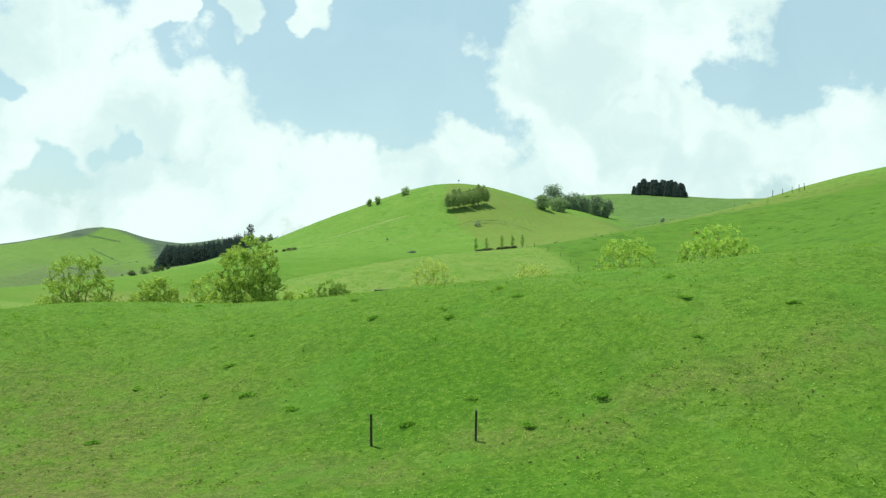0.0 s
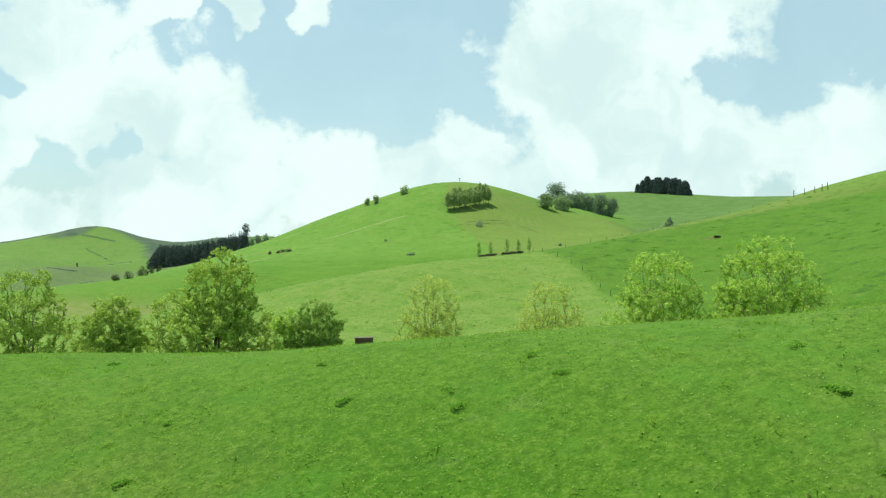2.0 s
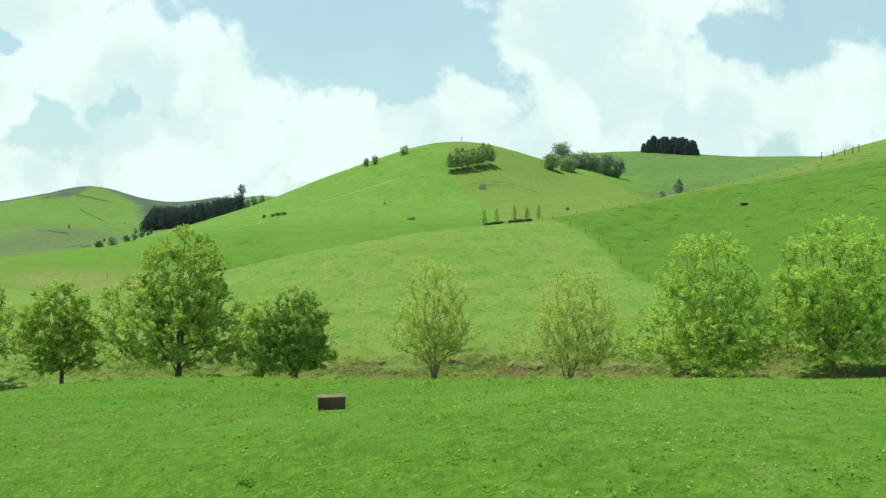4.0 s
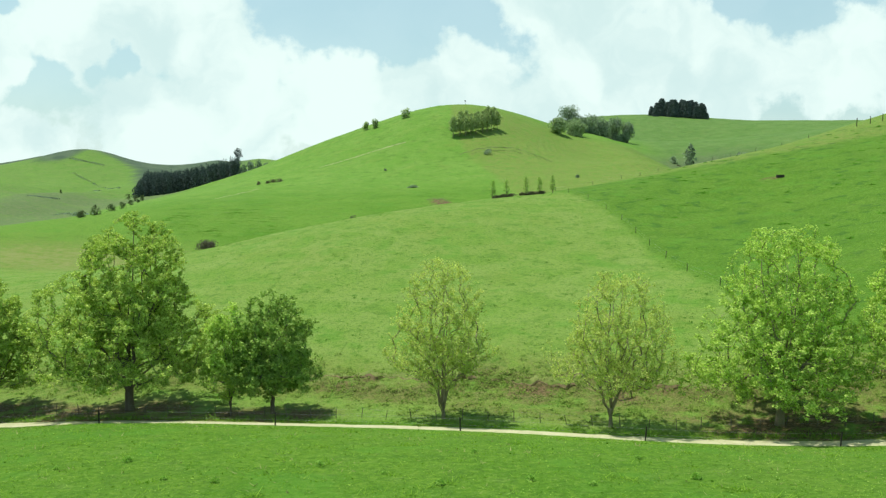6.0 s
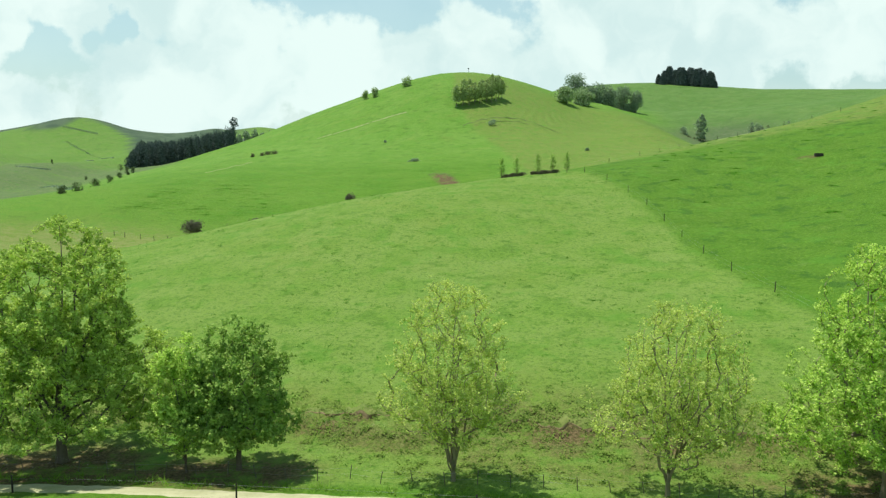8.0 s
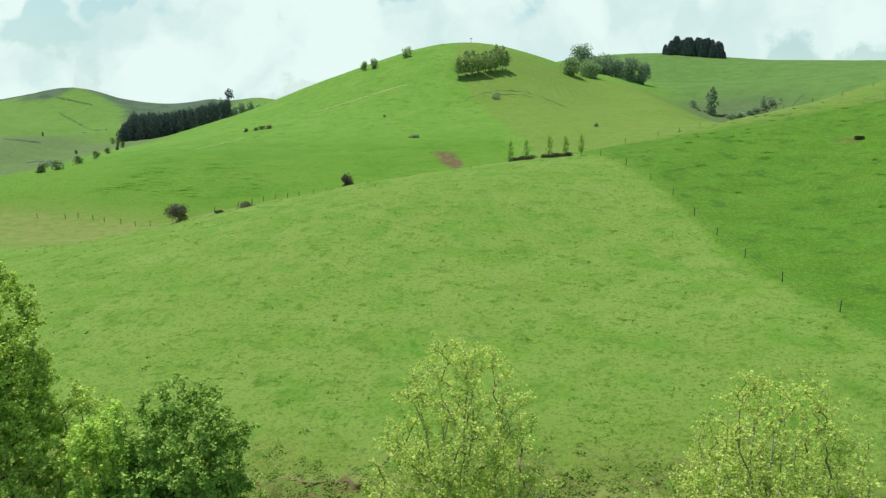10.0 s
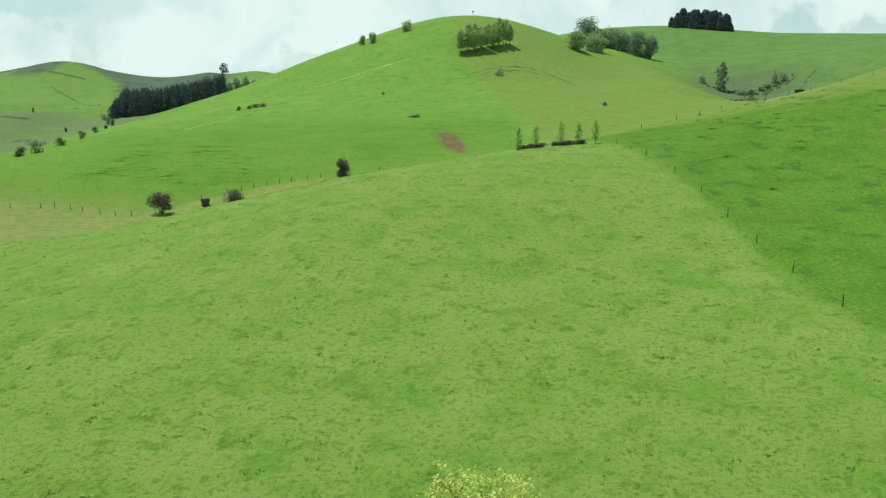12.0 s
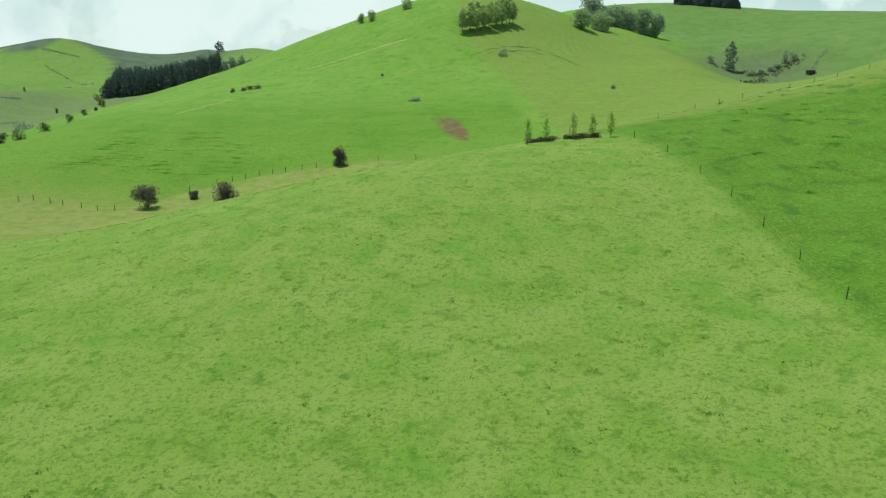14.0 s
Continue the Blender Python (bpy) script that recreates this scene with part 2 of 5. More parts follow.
RUSSET = leaf_material("russet_twigs", (0.1, 0.105, 0.065), (0.19, 0.19, 0.115), 0.15)
GRASS_BLADE = leaf_material("grass_blade", (0.07, 0.19, 0.008), (0.275, 0.44, 0.075), 0.15)
TUSSOCK_BLADE = leaf_material("tussock_blade", (0.14, 0.31, 0.032), (0.26, 0.45, 0.085), 0.45)
FRESH_LEAF = leaf_material("fresh_leaf", (0.16, 0.30, 0.035), (0.70, 0.88, 0.23), 0.26)
VERGE_BLADE = leaf_material("verge_blade", (0.10, 0.235, 0.02), (0.24, 0.40, 0.06), 0.3)
PURPLE = leaf_material("purple_grey_twigs", (0.10, 0.10, 0.075), (0.20, 0.19, 0.14), 0.12)
TUFT_BLADE = leaf_material("tuft_blade", (0.10, 0.25, 0.012), (0.28, 0.45, 0.07), 0.35)
TRODDEN = leaf_material("trodden_earth", (0.030, 0.042, 0.012), (0.085, 0.10, 0.032), 0.0)
DOCK = leaf_material("dock_leaf", (0.18, 0.37, 0.05), (0.36, 0.56, 0.13), 0.3)
# matte and pale: the colour holds the sun's glint on glossy leaves
GLINT_LEAF = leaf_material("pasture_glint_leaf", (0.21, 0.41, 0.05), (0.45, 0.62, 0.17), 0.1)
RUSH = leaf_material("rush", (0.10, 0.195, 0.026), (0.25, 0.34, 0.08), 0.15)
STALK = leaf_material("dry_stalk", (0.22, 0.27, 0.085), (0.34, 0.36, 0.15), 0.1)
POST = plain_material("weathered_post", (0.040, 0.034, 0.028), (0.080, 0.068, 0.056), 3, 0.9, 0.01, (1, 1, 0.2))
BATTEN = plain_material("grey_batten", (0.11, 0.10, 0.075), (0.19, 0.175, 0.135), 3, 0.9, 0.01, (1, 1, 0.2))
WIRE = plain_material("galvanised_wire", (0.28, 0.28, 0.27), (0.35, 0.35, 0.34), 5, 0.5, 0.001)
RUST = plain_material("rusty_boards", (0.085, 0.055, 0.030), (0.155, 0.098, 0.056), 2.5, 0.85, 0.01, (1, 1, 0.3))
WORN = plain_material("worn_turf", (0.24, 0.30, 0.11), (0.38, 0.40, 0.20), 0.4, 0.95, 0.02)
GRAVEL = plain_material("pale_gravel", (0.40, 0.41, 0.22), (0.52, 0.51, 0.31), 0.5, 0.95, 0.02)
LID = plain_material("weathered_lid", (0.15, 0.13, 0.09), (0.24, 0.21, 0.15), 2.5, 0.9, 0.01)
CONCRETE = plain_material("old_concrete", (0.26, 0.25, 0.21), (0.36, 0.35, 0.30), 2, 0.9, 0.01)
SCARP = plain_material("scarp_turf", (0.080, 0.135, 0.032), (0.14, 0.20, 0.05), 0.9, 0.95, 0.05)
TURF = plain_material("rough_turf", (0.115, 0.185, 0.03), (0.20, 0.235, 0.065), 1.1, 0.95, 0.06)
EARTH = plain_material("bare_earth", (0.19, 0.145, 0.075), (0.33, 0.255, 0.14), 0.8, 0.95, 0.05)

# ---- the ground: long soft swells, one upon the other (x, y, half width, height) ----
NEAR_BANK = [
    (600, -400, 220, 24.7), (0, -10, 14, -1.1), (40, 0, 14, 2.3), (-50, 0, 20, -0.4), (-20, 20, 14, 1.1),
    (0, 20, 14, 1.9), (0, 30, 14, -2.3), (30, 30, 14, -0.5), (20, 30, 14, -1.9), (-20, 40, 14, -1.7),
    (20, 50, 14, 5.5), (50, 50, 14, 1.9), (-30, 50, 14, 1.3), (-50, 50, 14, -1.2), (50, 50, 20, 3.4),
    (0, 60, 14, 4.0), (-40, 60, 14, 1.5), (50, 60, 14, 1.8), (60, 60, 14, 1.6), (-30, 60, 14, 3.4),
    (-24, 38, 9, -0.33), (-24, 48, 9, -1.3), (-24, 58, 9, -0.83), (-12, 58, 9, 0.16), (0, 38, 9, -0.3), (0, 48, 9, 0.64),
    (12, 38, 9, 0.67), (12, 58, 9, -0.45), (24, 38, 9, 0.18), (24, 48, 9, 0.72), (24, 58, 9, -0.22), (-36, 50, 14, 1.41), (36, 50, 14, -0.13), (-5, 69.5, 5, -0.6), (-5, 60.5, 4.5, 0.16),
]
BROW_AND_TRACK = [
    (60, 60, 20, 3.1), (36, 97, 15, -0.35), (-30, 99, 14, 0.25), (-20, 70, 14, 0.8), (30, 70, 14, -1.7), (0, 80, 14, 0.1), (40, 80, 14, 0.6),
    (-20, 90, 14, 0.3), (20, 90, 14, 1.4), (-30, 100, 14, 1.6), (60, 100, 14, -1.1), (0, 100, 14, 0.3),
    (50, 110, 14, -3.1), (30, 110, 14, -1.6), (20, 110, 14, -1.8), (-10, 120, 14, -2.6), (10, 120, 14, -2.6),
    (-50, 120, 14, -1.3), (-30, 120, 14, -1.5), (40, 120, 20, -3.7), (-90, 120, 35, -5.9), (180, 120, 50, 4.2),
]
PADDOCK = [
    (-40, 130, 14, -0.7), (-20, 130, 14, -1.1), (0, 150, 35, -4.9), (-60, 150, 35, -2.5), (150, 150, 50, 4.2),
    (-90, 180, 35, -3.3), (60, 180, 35, -5.0), (90, 180, 35, 4.4), (180, 180, 35, 3.1), (-375, 200, 120, -9.0),
    (375, 200, 120, 19.5), (60, 210, 35, -3.8), (-30, 210, 35, 2.0), (0, 240, 35, 4.5), (-90, 240, 35, -4.2),
    (150, 240, 35, -2.2), (90, 270, 35, 1.9), (-60, 270, 35, -3.8), (-90, 270, 35, -3.8), (-30, 270, 35, -4.1),
]
HILL_FOOT = [
    (60, 270, 35, 2.5), (225, 275, 80, 10.7), (0, 300, 35, -6.2), (150, 300, 35, 4.5), (-50, 310, 50, -2.9),
    (-120, 330, 35, 2.3), (30, 330, 35, -2.4), (60, 330, 35, -3.2), (375, 350, 80, 2.8), (90, 360, 50, -5.3),
    (-200, 360, 50, -4.4), (200, 360, 50, 2.8), (120, 390, 35, -4.1), (0, 390, 50, -1.7), (-120, 420, 35, 2.4),
    (-225, 425, 80, -7.9), (-100, 460, 50, 1.5), (150, 500, 80, -10.4), (225, 500, 80, -11.3), (0, 510, 50, 8.7),
]
MAIN_HILL = [
    (-100, 560, 50, 4.0), (0, 560, 50, 9.2), (-150, 560, 50, 3.1), (200, 560, 50, -6.3), (225, 575, 80, -14.7),
    (-300, 575, 80, -6.6), (600, 600, 350, 98.1), (150, 610, 50, -3.7), (-100, 610, 50, 7.4), (0, 610, 50, 9.1),
    (8, 548, 25, 1.2), (0, 650, 80, 27.1), (-150, 660, 50, -4.4), (50, 660, 50, 6.4), (150, 660, 50, -2.9), (-300, 675, 110, -0.9),
    (-150, 750, 75, -3.0), (225, 800, 80, -7.4), (300, 800, 80, -12.5), (75, 800, 80, 9.0), (600, 800, 180, -17.7),
]
FAR_HILLS = [
    (-1000, 800, 220, 18.8), (-450, 825, 75, -3.3), (225, 875, 80, -9.9), (-225, 975, 110, -5.0), (-375, 1025, 80, 14.2),
    (-450, 1025, 120, 10.6), (150, 1025, 120, 14.2), (300, 1025, 180, 17.8), (-450, 1050, 75, 11.1), (-450, 1200, 110, -10.6),
    (-448, 1010, 42, 8.0), (-350, 1000, 40, -5.5), (-388, 1008, 28, -2.5), (200, 1200, 220, 36.9), (-600, 1400, 350, 24.7), (-675, 1500, 75, 13.9), (-375, 1500, 75, 8.8), (-750, 1500, 75, 6.9),
    (-750, 1500, 110, 12.2), (-300, 1500, 110, 3.6), (400, 1600, 350, 37.5),
    (-385, 1050, 38, -10.0), (-345, 1060, 40, -6.0), (-425, 1490, 26, 5.0), (-390, 1490, 16, -6.0), (-340, 1490, 34, 6.0),
    (-148, 552, 30, -5.0), (-180, 540, 28, -2.6), (-128, 574, 20, -1.5), (-790, 1460, 60, -6.0),
    (100, 460, 14, 4.0), (129, 444, 13, -4.2), (148, 426, 20, -3.4), (119, 660, 16, 2.4), (121, 622, 18, 4.3), (121, 580, 20, 8.0), (119, 535, 18, 7.4), (117, 497, 14, 3.2),
    (334, 668, 42, -9.5), (340, 985, 42, -3.2), (400, 788, 44, -6.5), (136, 462, 16, -3.2), (152, 440, 18, -1.6), (160, 500, 22, -2.0),
]
SWELLS = np.array(NEAR_BANK + BROW_AND_TRACK + PADDOCK + HILL_FOOT + MAIN_HILL + FAR_HILLS, float)


def step(v, lo, hi):
    s = np.clip((v - lo) / (hi - lo), 0, 1)
    return s * s * (3 - 2 * s)


def track_y(x):
    """The middle line of the farm track."""
    return 113.7 - 0.115 * x - 0.0012 * np.minimum(np.abs(x), 60) ** 2 * np.sign(x) * 0.4


def bank_y(x):
    """The foot of the slumped bank behind the trees."""
    return track_y(x) + 13.0 + 1.2 * np.sin(x * 0.17) + 0.8 * np.sin(x * 0.41 + 1)


def height(x, y):
    x, y = np.asarray(x, float), np.asarray(y, float)
    z = np.zeros(np.broadcast(x, y).shape)
    for cx, cy, r, a in SWELLS:
        z = z + a * np.exp(-((x - cx) ** 2 + (y - cy) ** 2) / (2 * r * r))
    d = y - bank_y(x)
    z = z + 0.55 * step(d, 0, 2.2) * step(d, 26, 8) * step(np.abs(x - 5), 75, 45)
    z = z + 0.10 * np.sin(x * 0.31 + 1.3 * np.sin(y * 0.13)) * np.sin(y * 0.27 + 1.1 * np.sin(x * 0.11)) * step(np.abs(y - track_y(x)), 1.5, 6)
    z = z + 0.22 * step(d, -0.5, 1.5) * step(d, 11, 6) * step(np.abs(x - 5), 75, 45) * np.sin(x * 1.15 + 1.6 * np.sin(y * 0.8)) * np.sin(y * 1.25 + 1.4 * np.sin(x * 0.7))
    far = step(y, 280, 420)
    fold = step(x, -150, -260) * step(y, 380, 560) * step(y, 930, 780)
    z = z + fold * (4.0 - 11.0 * np.abs(np.sin(x * 0.016 + 0.004 * y + 0.8 * np.sin(y * 0.009))) ** 0.8 * 0.9 + 3.0 * np.sin(x * 0.083 + y * 0.012 + 1.1 * np.sin(y * 0.021)))
    ribs = np.sin((z * 1.9 + 0.5 * np.sin(x * 0.021) + 0.4 * np.sin(y * 0.03)) * math.pi)
    return z + 0.12 * far * ribs


def ground_at(x, y):
    return float(height(x, y))


def spread(lo, hi, fine_lo, fine_hi, fine, grow, grow_low):
    """Grid lines: evenly fine in the middle, growing outwards on both sides."""
    mid = list(np.arange(fine_lo, fine_hi + 1e-6, fine))
    s, v = fine, mid[-1]
    while v < hi:
        s *= grow
        v += s
        mid.append(v)
    s, v, low = fine, mid[0], []
    while v > lo:
        s *= grow_low
        v -= s
        low.append(v)
    return np.array(low[::-1] + mid)


def right_fence_x(y):
    return np.interp(y, [108, 135, 165, 180, 193, 205, 215, 233, 243, 256], [42, 37.5, 34.2, 34, 34.4, 34.1, 33.4, 30, 26.5, 20])


def back_fence_y(x):
    return np.interp(x, [-140, -100, -75, -55, -35, -15, 8, 37], [222, 232, 236, 232, 236, 250, 254, 250])


def build_ground():
    xs = spread(-4000, 4000, -62, 62, 0.8, 1.032, 1.032)
    ys = spread(-3000, 4600, 18, 262, 0.8, 1.018, 1.15)
    gx, gy = np.meshgrid(xs, ys)
    z = height(gx, gy)
    nx, ny = len(xs), len(ys)
    co = np.stack([gx, gy, z], -1).reshape(-1, 3)
    i = np.arange(nx * ny).reshape(ny, nx)
    quads = np.stack([i[:-1, :-1], i[:-1, 1:], i[1:, 1:], i[1:, :-1]], -1).reshape(-1, 4)
    me = bpy.data.meshes.new("ground")
    me.vertices.add(len(co)), me.loops.add(quads.size), me.polygons.add(len(quads))
    me.vertices.foreach_set("co", co.ravel())
    me.loops.foreach_set("vertex_index", quads.ravel())
    me.polygons.foreach_set("loop_start", np.arange(len(quads)) * 4)
    me.polygons.foreach_set("use_smooth", np.ones(len(quads), bool))
    me.update(calc_edges=True)
    me.materials.append(PASTURE)
    x, y = co[:, 0], co[:, 1]
    wob = 0.5 * np.sin(x * 0.9) + 0.5 * np.sin(y * 0.7)
    grazed = step(y - track_y(x), 2.5, 4.5) * step(right_fence_x(y) - x + 0.9 * wob, -1.4, 1.6) * step(back_fence_y(x) - y, -1, 1)
    hill = step(y, 255, 290) * (1 - grazed) * (1 - 0.72 * step(x, 26, 16) * step(y, 440, 340))
    d = y - bank_y(x)
    dry = 1.0 * step(d, -2.5, 0.5) * step(d, 12, 4) * step(np.abs(x - 4), 70, 40)
    dry = np.maximum(dry, step(d, -10, -5) * step(d, 12, 4) * step(x, -8, 4) * step(x, 60, 40))
    knoll = np.exp(-(((x + 94) / 32) ** 2 + ((y - 258) / 20) ** 2))
    rim = np.exp(-((y - np.interp(x, [-110, -75, -65, -45, -20, 5], [262, 262, 279, 294, 303, 296])) / 6) ** 2) * step(x, 10, -5) * step(x, -125, -105)
    fence_y = np.interp(x, [-110, -84, -76, -65, -51, -37, -22, 0], [272, 271.5, 272, 286.5, 298, 304, 309, 300])
    rim = np.maximum(rim, step(fence_y - y, 0, 1.5) * step(y, 228, 240) * step(x, 4, -12) * step(x, -125, -105))
    line = np.interp(y, [258, 300, 350, 420, 470, 520], [22, 26, 27, 20, 10, 2])
    upper = step(x - line, -1.5, 2.5) * step(y, 256, 262) * step(y, 640, 560) * step(x, 190, 110) * (1 - grazed)
    west = step(x, -150, -230) * step(y, 330, 480)
    foot = np.exp(-(((y - 34.3 - 0.15 * x - 0.6 * np.sin(x * 0.7)) / 1.9) ** 2)) * step(np.abs(x), 45, 25)
    olive = step(x, -3, -20) * step(y, 58, 44)
    dry = np.clip(dry + 1.4 * knoll + 1.0 * rim + 0.95 * upper + 0.08 * west + 0.55 * foot + 0.45 * olive, 0, 1)
    soil_and_shade = 0.24 * step(d, -0.6, 0.3) * step(d, 4.4, 2.0) * step(np.abs(x - 5), 60, 25)
    soil_and_shade = soil_and_shade + 0.22 * step(x, 0, -22) * step(y, 54, 38) + 0.08 * knoll
    slump = step(d, -9, -4) * step(d, 7, 2) * step(x, -8, 4) * step(x, 60, 40)
    soil_and_shade = soil_and_shade + 0.20 * slump * (1 + np.sin(x * 0.8 + 2 * np.sin(y * 0.5)) * np.sin(y * 1.1))
    slip = np.exp(-(((x + 2.9 + 0.23 * (y - 346)) / (2.2 + 0.08 * np.clip(y - 330, 0, 25))) ** 2 + ((y - 341) / 12) ** 2) ** 2)
    pale = np.exp(-(((x - 73.4) / 2.6) ** 2 + ((y - 230) / 1.3) ** 2) ** 2)
    # bare earth under the row trees, spread wider to paint in their deep shade
    for tx, ty, tr in ((-32, 122.5, 9.5), (-18, 121, 6.5), (28, 115, 7.5), (41, 113, 7), (-47, 124.5, 8)):
        soil_and_shade = soil_and_shade + 1.1 * np.exp(-(((x - tx) / tr) ** 2 + ((y - ty) / (tr * 0.6)) ** 2) ** 2)
    for tx, ty, tr in ((6.7, 127.2, 2.6), (-12.5, 129.6, 1.9), (-8.8, 130.6, 1.6), (15.5, 124.6, 1.8), (19.5, 125.2, 1.5), (2.0, 128.2, 1.2)):
        soil_and_shade = soil_and_shade + 0.8 * np.exp(-(((x - tx) / tr) ** 2 + ((y - ty) / (tr * 0.55)) ** 2))
    soil_and_shade = soil_and_shade + 2.2 * slip + 0.8 * pale + 0.12 * foot * (np.sin(x * 2.3) * np.sin(y * 2.9) > 0)
    gully = np.exp(-(((x - 183 - 0.3 * (y - 592)) / 34) ** 2 + ((y - 592) / 36) ** 2))
    valley = np.exp(-(((x + 185 + 0.36 * (y - 450)) / 86) ** 2)) * step(y, 330, 380) * step(y, 760, 640) * step(x, -168, -200)
    # gully and valley are rough ground; the west share paints haze on the far hills
    rough = np.clip(1.8 * gully + 1.2 * valley + 0.25 * west, 0, 1)
    rank = step(x - right_fence_x(y) + 0.6 * wob, -1.4, 2.2) * step(y - track_y(x), 3, 6) * step(y, 330, 280)
    heath_haze = step(y, 1180, 1290) * step(x, -330, -420)
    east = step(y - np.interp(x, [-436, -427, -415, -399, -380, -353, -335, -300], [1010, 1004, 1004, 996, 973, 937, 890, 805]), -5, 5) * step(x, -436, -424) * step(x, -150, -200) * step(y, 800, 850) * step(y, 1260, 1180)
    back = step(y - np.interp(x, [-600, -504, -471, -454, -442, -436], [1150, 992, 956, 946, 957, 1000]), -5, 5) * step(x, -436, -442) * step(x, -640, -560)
    heath_haze = np.maximum(np.maximum(heath_haze, east), back) * step(y, 1700, 1600)
    # far right slope: a quarter of the tint painted on as distance haze
    heath_haze = np.maximum(heath_haze, 0.25 * step(y, 500, 575) * step(x, 135, 180))
    ochre = np.clip(0.9 * knoll + 0.8 * rim * step(y, 244, 262), 0, 0.58)
    for name, v in (("ochre", ochre), ("heath_haze", heath_haze), ("rank", rank), ("rough", rough), ("grazed", grazed), ("hill", hill), ("dry", dry), ("soil_and_shade", soil_and_shade)):
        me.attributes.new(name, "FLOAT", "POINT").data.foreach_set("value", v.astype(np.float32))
    return tagged(new("ground", me), "rolling green hill pasture with worn and dry patches", "ground", kind="structure")


build_ground()


def ribbon(name, ys, half, lift, mat, x0, x1, pace):
    """A strip laid over the ground along the line ys(x), with ragged edges."""
    rnd = random.Random(3)
    xs = np.arange(x0, x1, pace)
    verts, faces = [], []
    across = 7
    for k, x in enumerate(xs):
        a, c = half * rnd.uniform(0.82, 1.12), half * rnd.uniform(0.82, 1.12)
        for j in range(across):
            y = ys(x) - a + (a + c) * j / (across - 1)
            drop = -0.10 if j in (0, across - 1) else 0.0
            verts.append((x, y, ground_at(x, y) + lift + drop))
    for k in range(len(xs) - 1):
        for j in range(across - 1):
            p = k * across + j
            faces.append((p, p + across, p + across + 1, p + 1))
    me = bpy.data.meshes.new(name)
    me.from_pydata(verts, [], faces)
    me.materials.append(mat)
    for p in me.polygons:
        p.use_smooth = True
    return new(name, me)


tagged(ribbon("track", track_y, 1.5, 0.05, GRAVEL, -140, 140, 0.7), "pale gravel farm track between two pastures", "track", kind="structure")


def hill_path(x):
    return 483 + 0.62 * (x + 69) - 0.0042 * (x + 69) ** 2


def hill_scarp(x):
    return 489 - (0.0225 if x < 37 else 0.09) * (x - 37) ** 2 + 0.8 * math.sin(x * 0.9)


def shoulder_path(x):
    return float(np.interp(x, [60, 70.7, 77, 83.3, 92, 101], [272.4, 274.0, 276.4, 279.0, 282.2, 285.2]))


tagged(ribbon("worn_path", hill_path, 0.55, 0.2, WORN, -71, -24, 1.5), "pale worn stock path across the hill face", "path", kind="structure")
tagged(ribbon("worn_path", lambda x: 377 + 3.2 * (x + 97.3), 0.75, 0.1, WORN, -98, -87.5, 0.4), "faint worn path on the lower hill face", "path", kind="structure")
tagged(ribbon("worn_path", shoulder_path, 0.28, 0.05, WORN, 69, 86, 0.5), "pale worn stock path along the shoulder fence", "path", kind="structure")
tagged(ribbon("scarp", hill_scarp, 0.95, 0.16, SCARP, 6, 55, 0.8), "dark earthy scarp line under the hilltop", "scarp", kind="structure")
tagged(ribbon("scarp", lambda x: hill_scarp(x) - 7.5 - 0.1 * (x - 30), 0.4, 0.14, SCARP, 12, 50, 0.7), "thin lower scarp line under the hilltop", "scarp", kind="structure")

tagged(ribbon("slip_edge", lambda x: 354.8 - 0.13 * (x + 6) ** 2 + 0.9 * math.sin(x * 1.7), 0.75, 0.12, SCARP, -9.0, -0.4, 0.5), "dark broken turf edge above a small earth slip", "slip", kind="structure")


def lip_y(x):
    """The broken edge of the slumped bank."""
    return np.interp(x, [-20, -13, -10, -6.7, 3.9, 7.8, 11.7, 16, 21.3, 28], [132.2, 131.5, 130.9, 130.7, 128.7, 127.8, 126.7, 126.3, 125.0, 123.6]) + 0.35 * np.sin(1.7 * x) + 0.2 * np.sin(3.9 * x + 1)


def lip_rise(x):
    return 0.42 * np.clip(0.2 + 0.5 * np.sin(x * 0.62 + 1.5) + 0.35 * np.sin(x * 1.9) + 0.15 * np.sin(x * 5.1), 0.05, 1) * step(x, -20, -16) * step(x, 28, 23)


def build_bank_lip():
    """A low slumped edge: bare earth on the steep front, turf rolling off behind."""
    r = random.Random(44)
    verts, faces, mats = [], [], []
    across = [(0.0, -0.06), (0.06, 0.45), (0.16, 0.95), (0.5, 1.0), (1.3, 0.55), (2.6, -0.05)]
    xs = np.arange(-20, 28, 0.28)
    for x in xs:
        h, y0 = float(lip_rise(x)), float(lip_y(x))
        for back, share in across:
            y = y0 + back * (0.6 + h) + r.uniform(-0.05, 0.05)
            verts.append((x + r.uniform(-0.05, 0.05), y, ground_at(x, y) + h * share * r.uniform(0.85, 1.1) - (0.05 if share < 0 else 0)))
    n = len(across)
    for k in range(len(xs) - 1):
        for j in range(n - 1):
            p = k * n + j
            faces.append((p, p + n, p + n + 1, p + 1))
            mats.append(0 if j < 2 else 1)
    me = bpy.data.meshes.new("bank_lip")
    me.from_pydata(verts, [], faces)
    me.materials.append(EARTH), me.materials.append(TURF)
    me.polygons.foreach_set("material_index", mats)
    me.polygons.foreach_set("use_smooth", [m == 1 for m in mats])
    return tagged(new("bank_lip", me), "slumped bank edge with bare brown earth under rough turf", "bank", kind="structure")


build_bank_lip()

# ---- plants ----
def mesh_part(name, verts, faces, mat, parent=None, label="", smooth_faces=False):
    me = bpy.data.meshes.new(name)
    me.from_pydata(verts, [], faces)
    me.materials.append(mat)
    if smooth_faces:
        me.polygons.foreach_set("use_smooth", np.ones(len(me.polygons), bool))
    ob = new(name, me)
    ob.parent = parent
    return tagged(ob, label) if label else ob


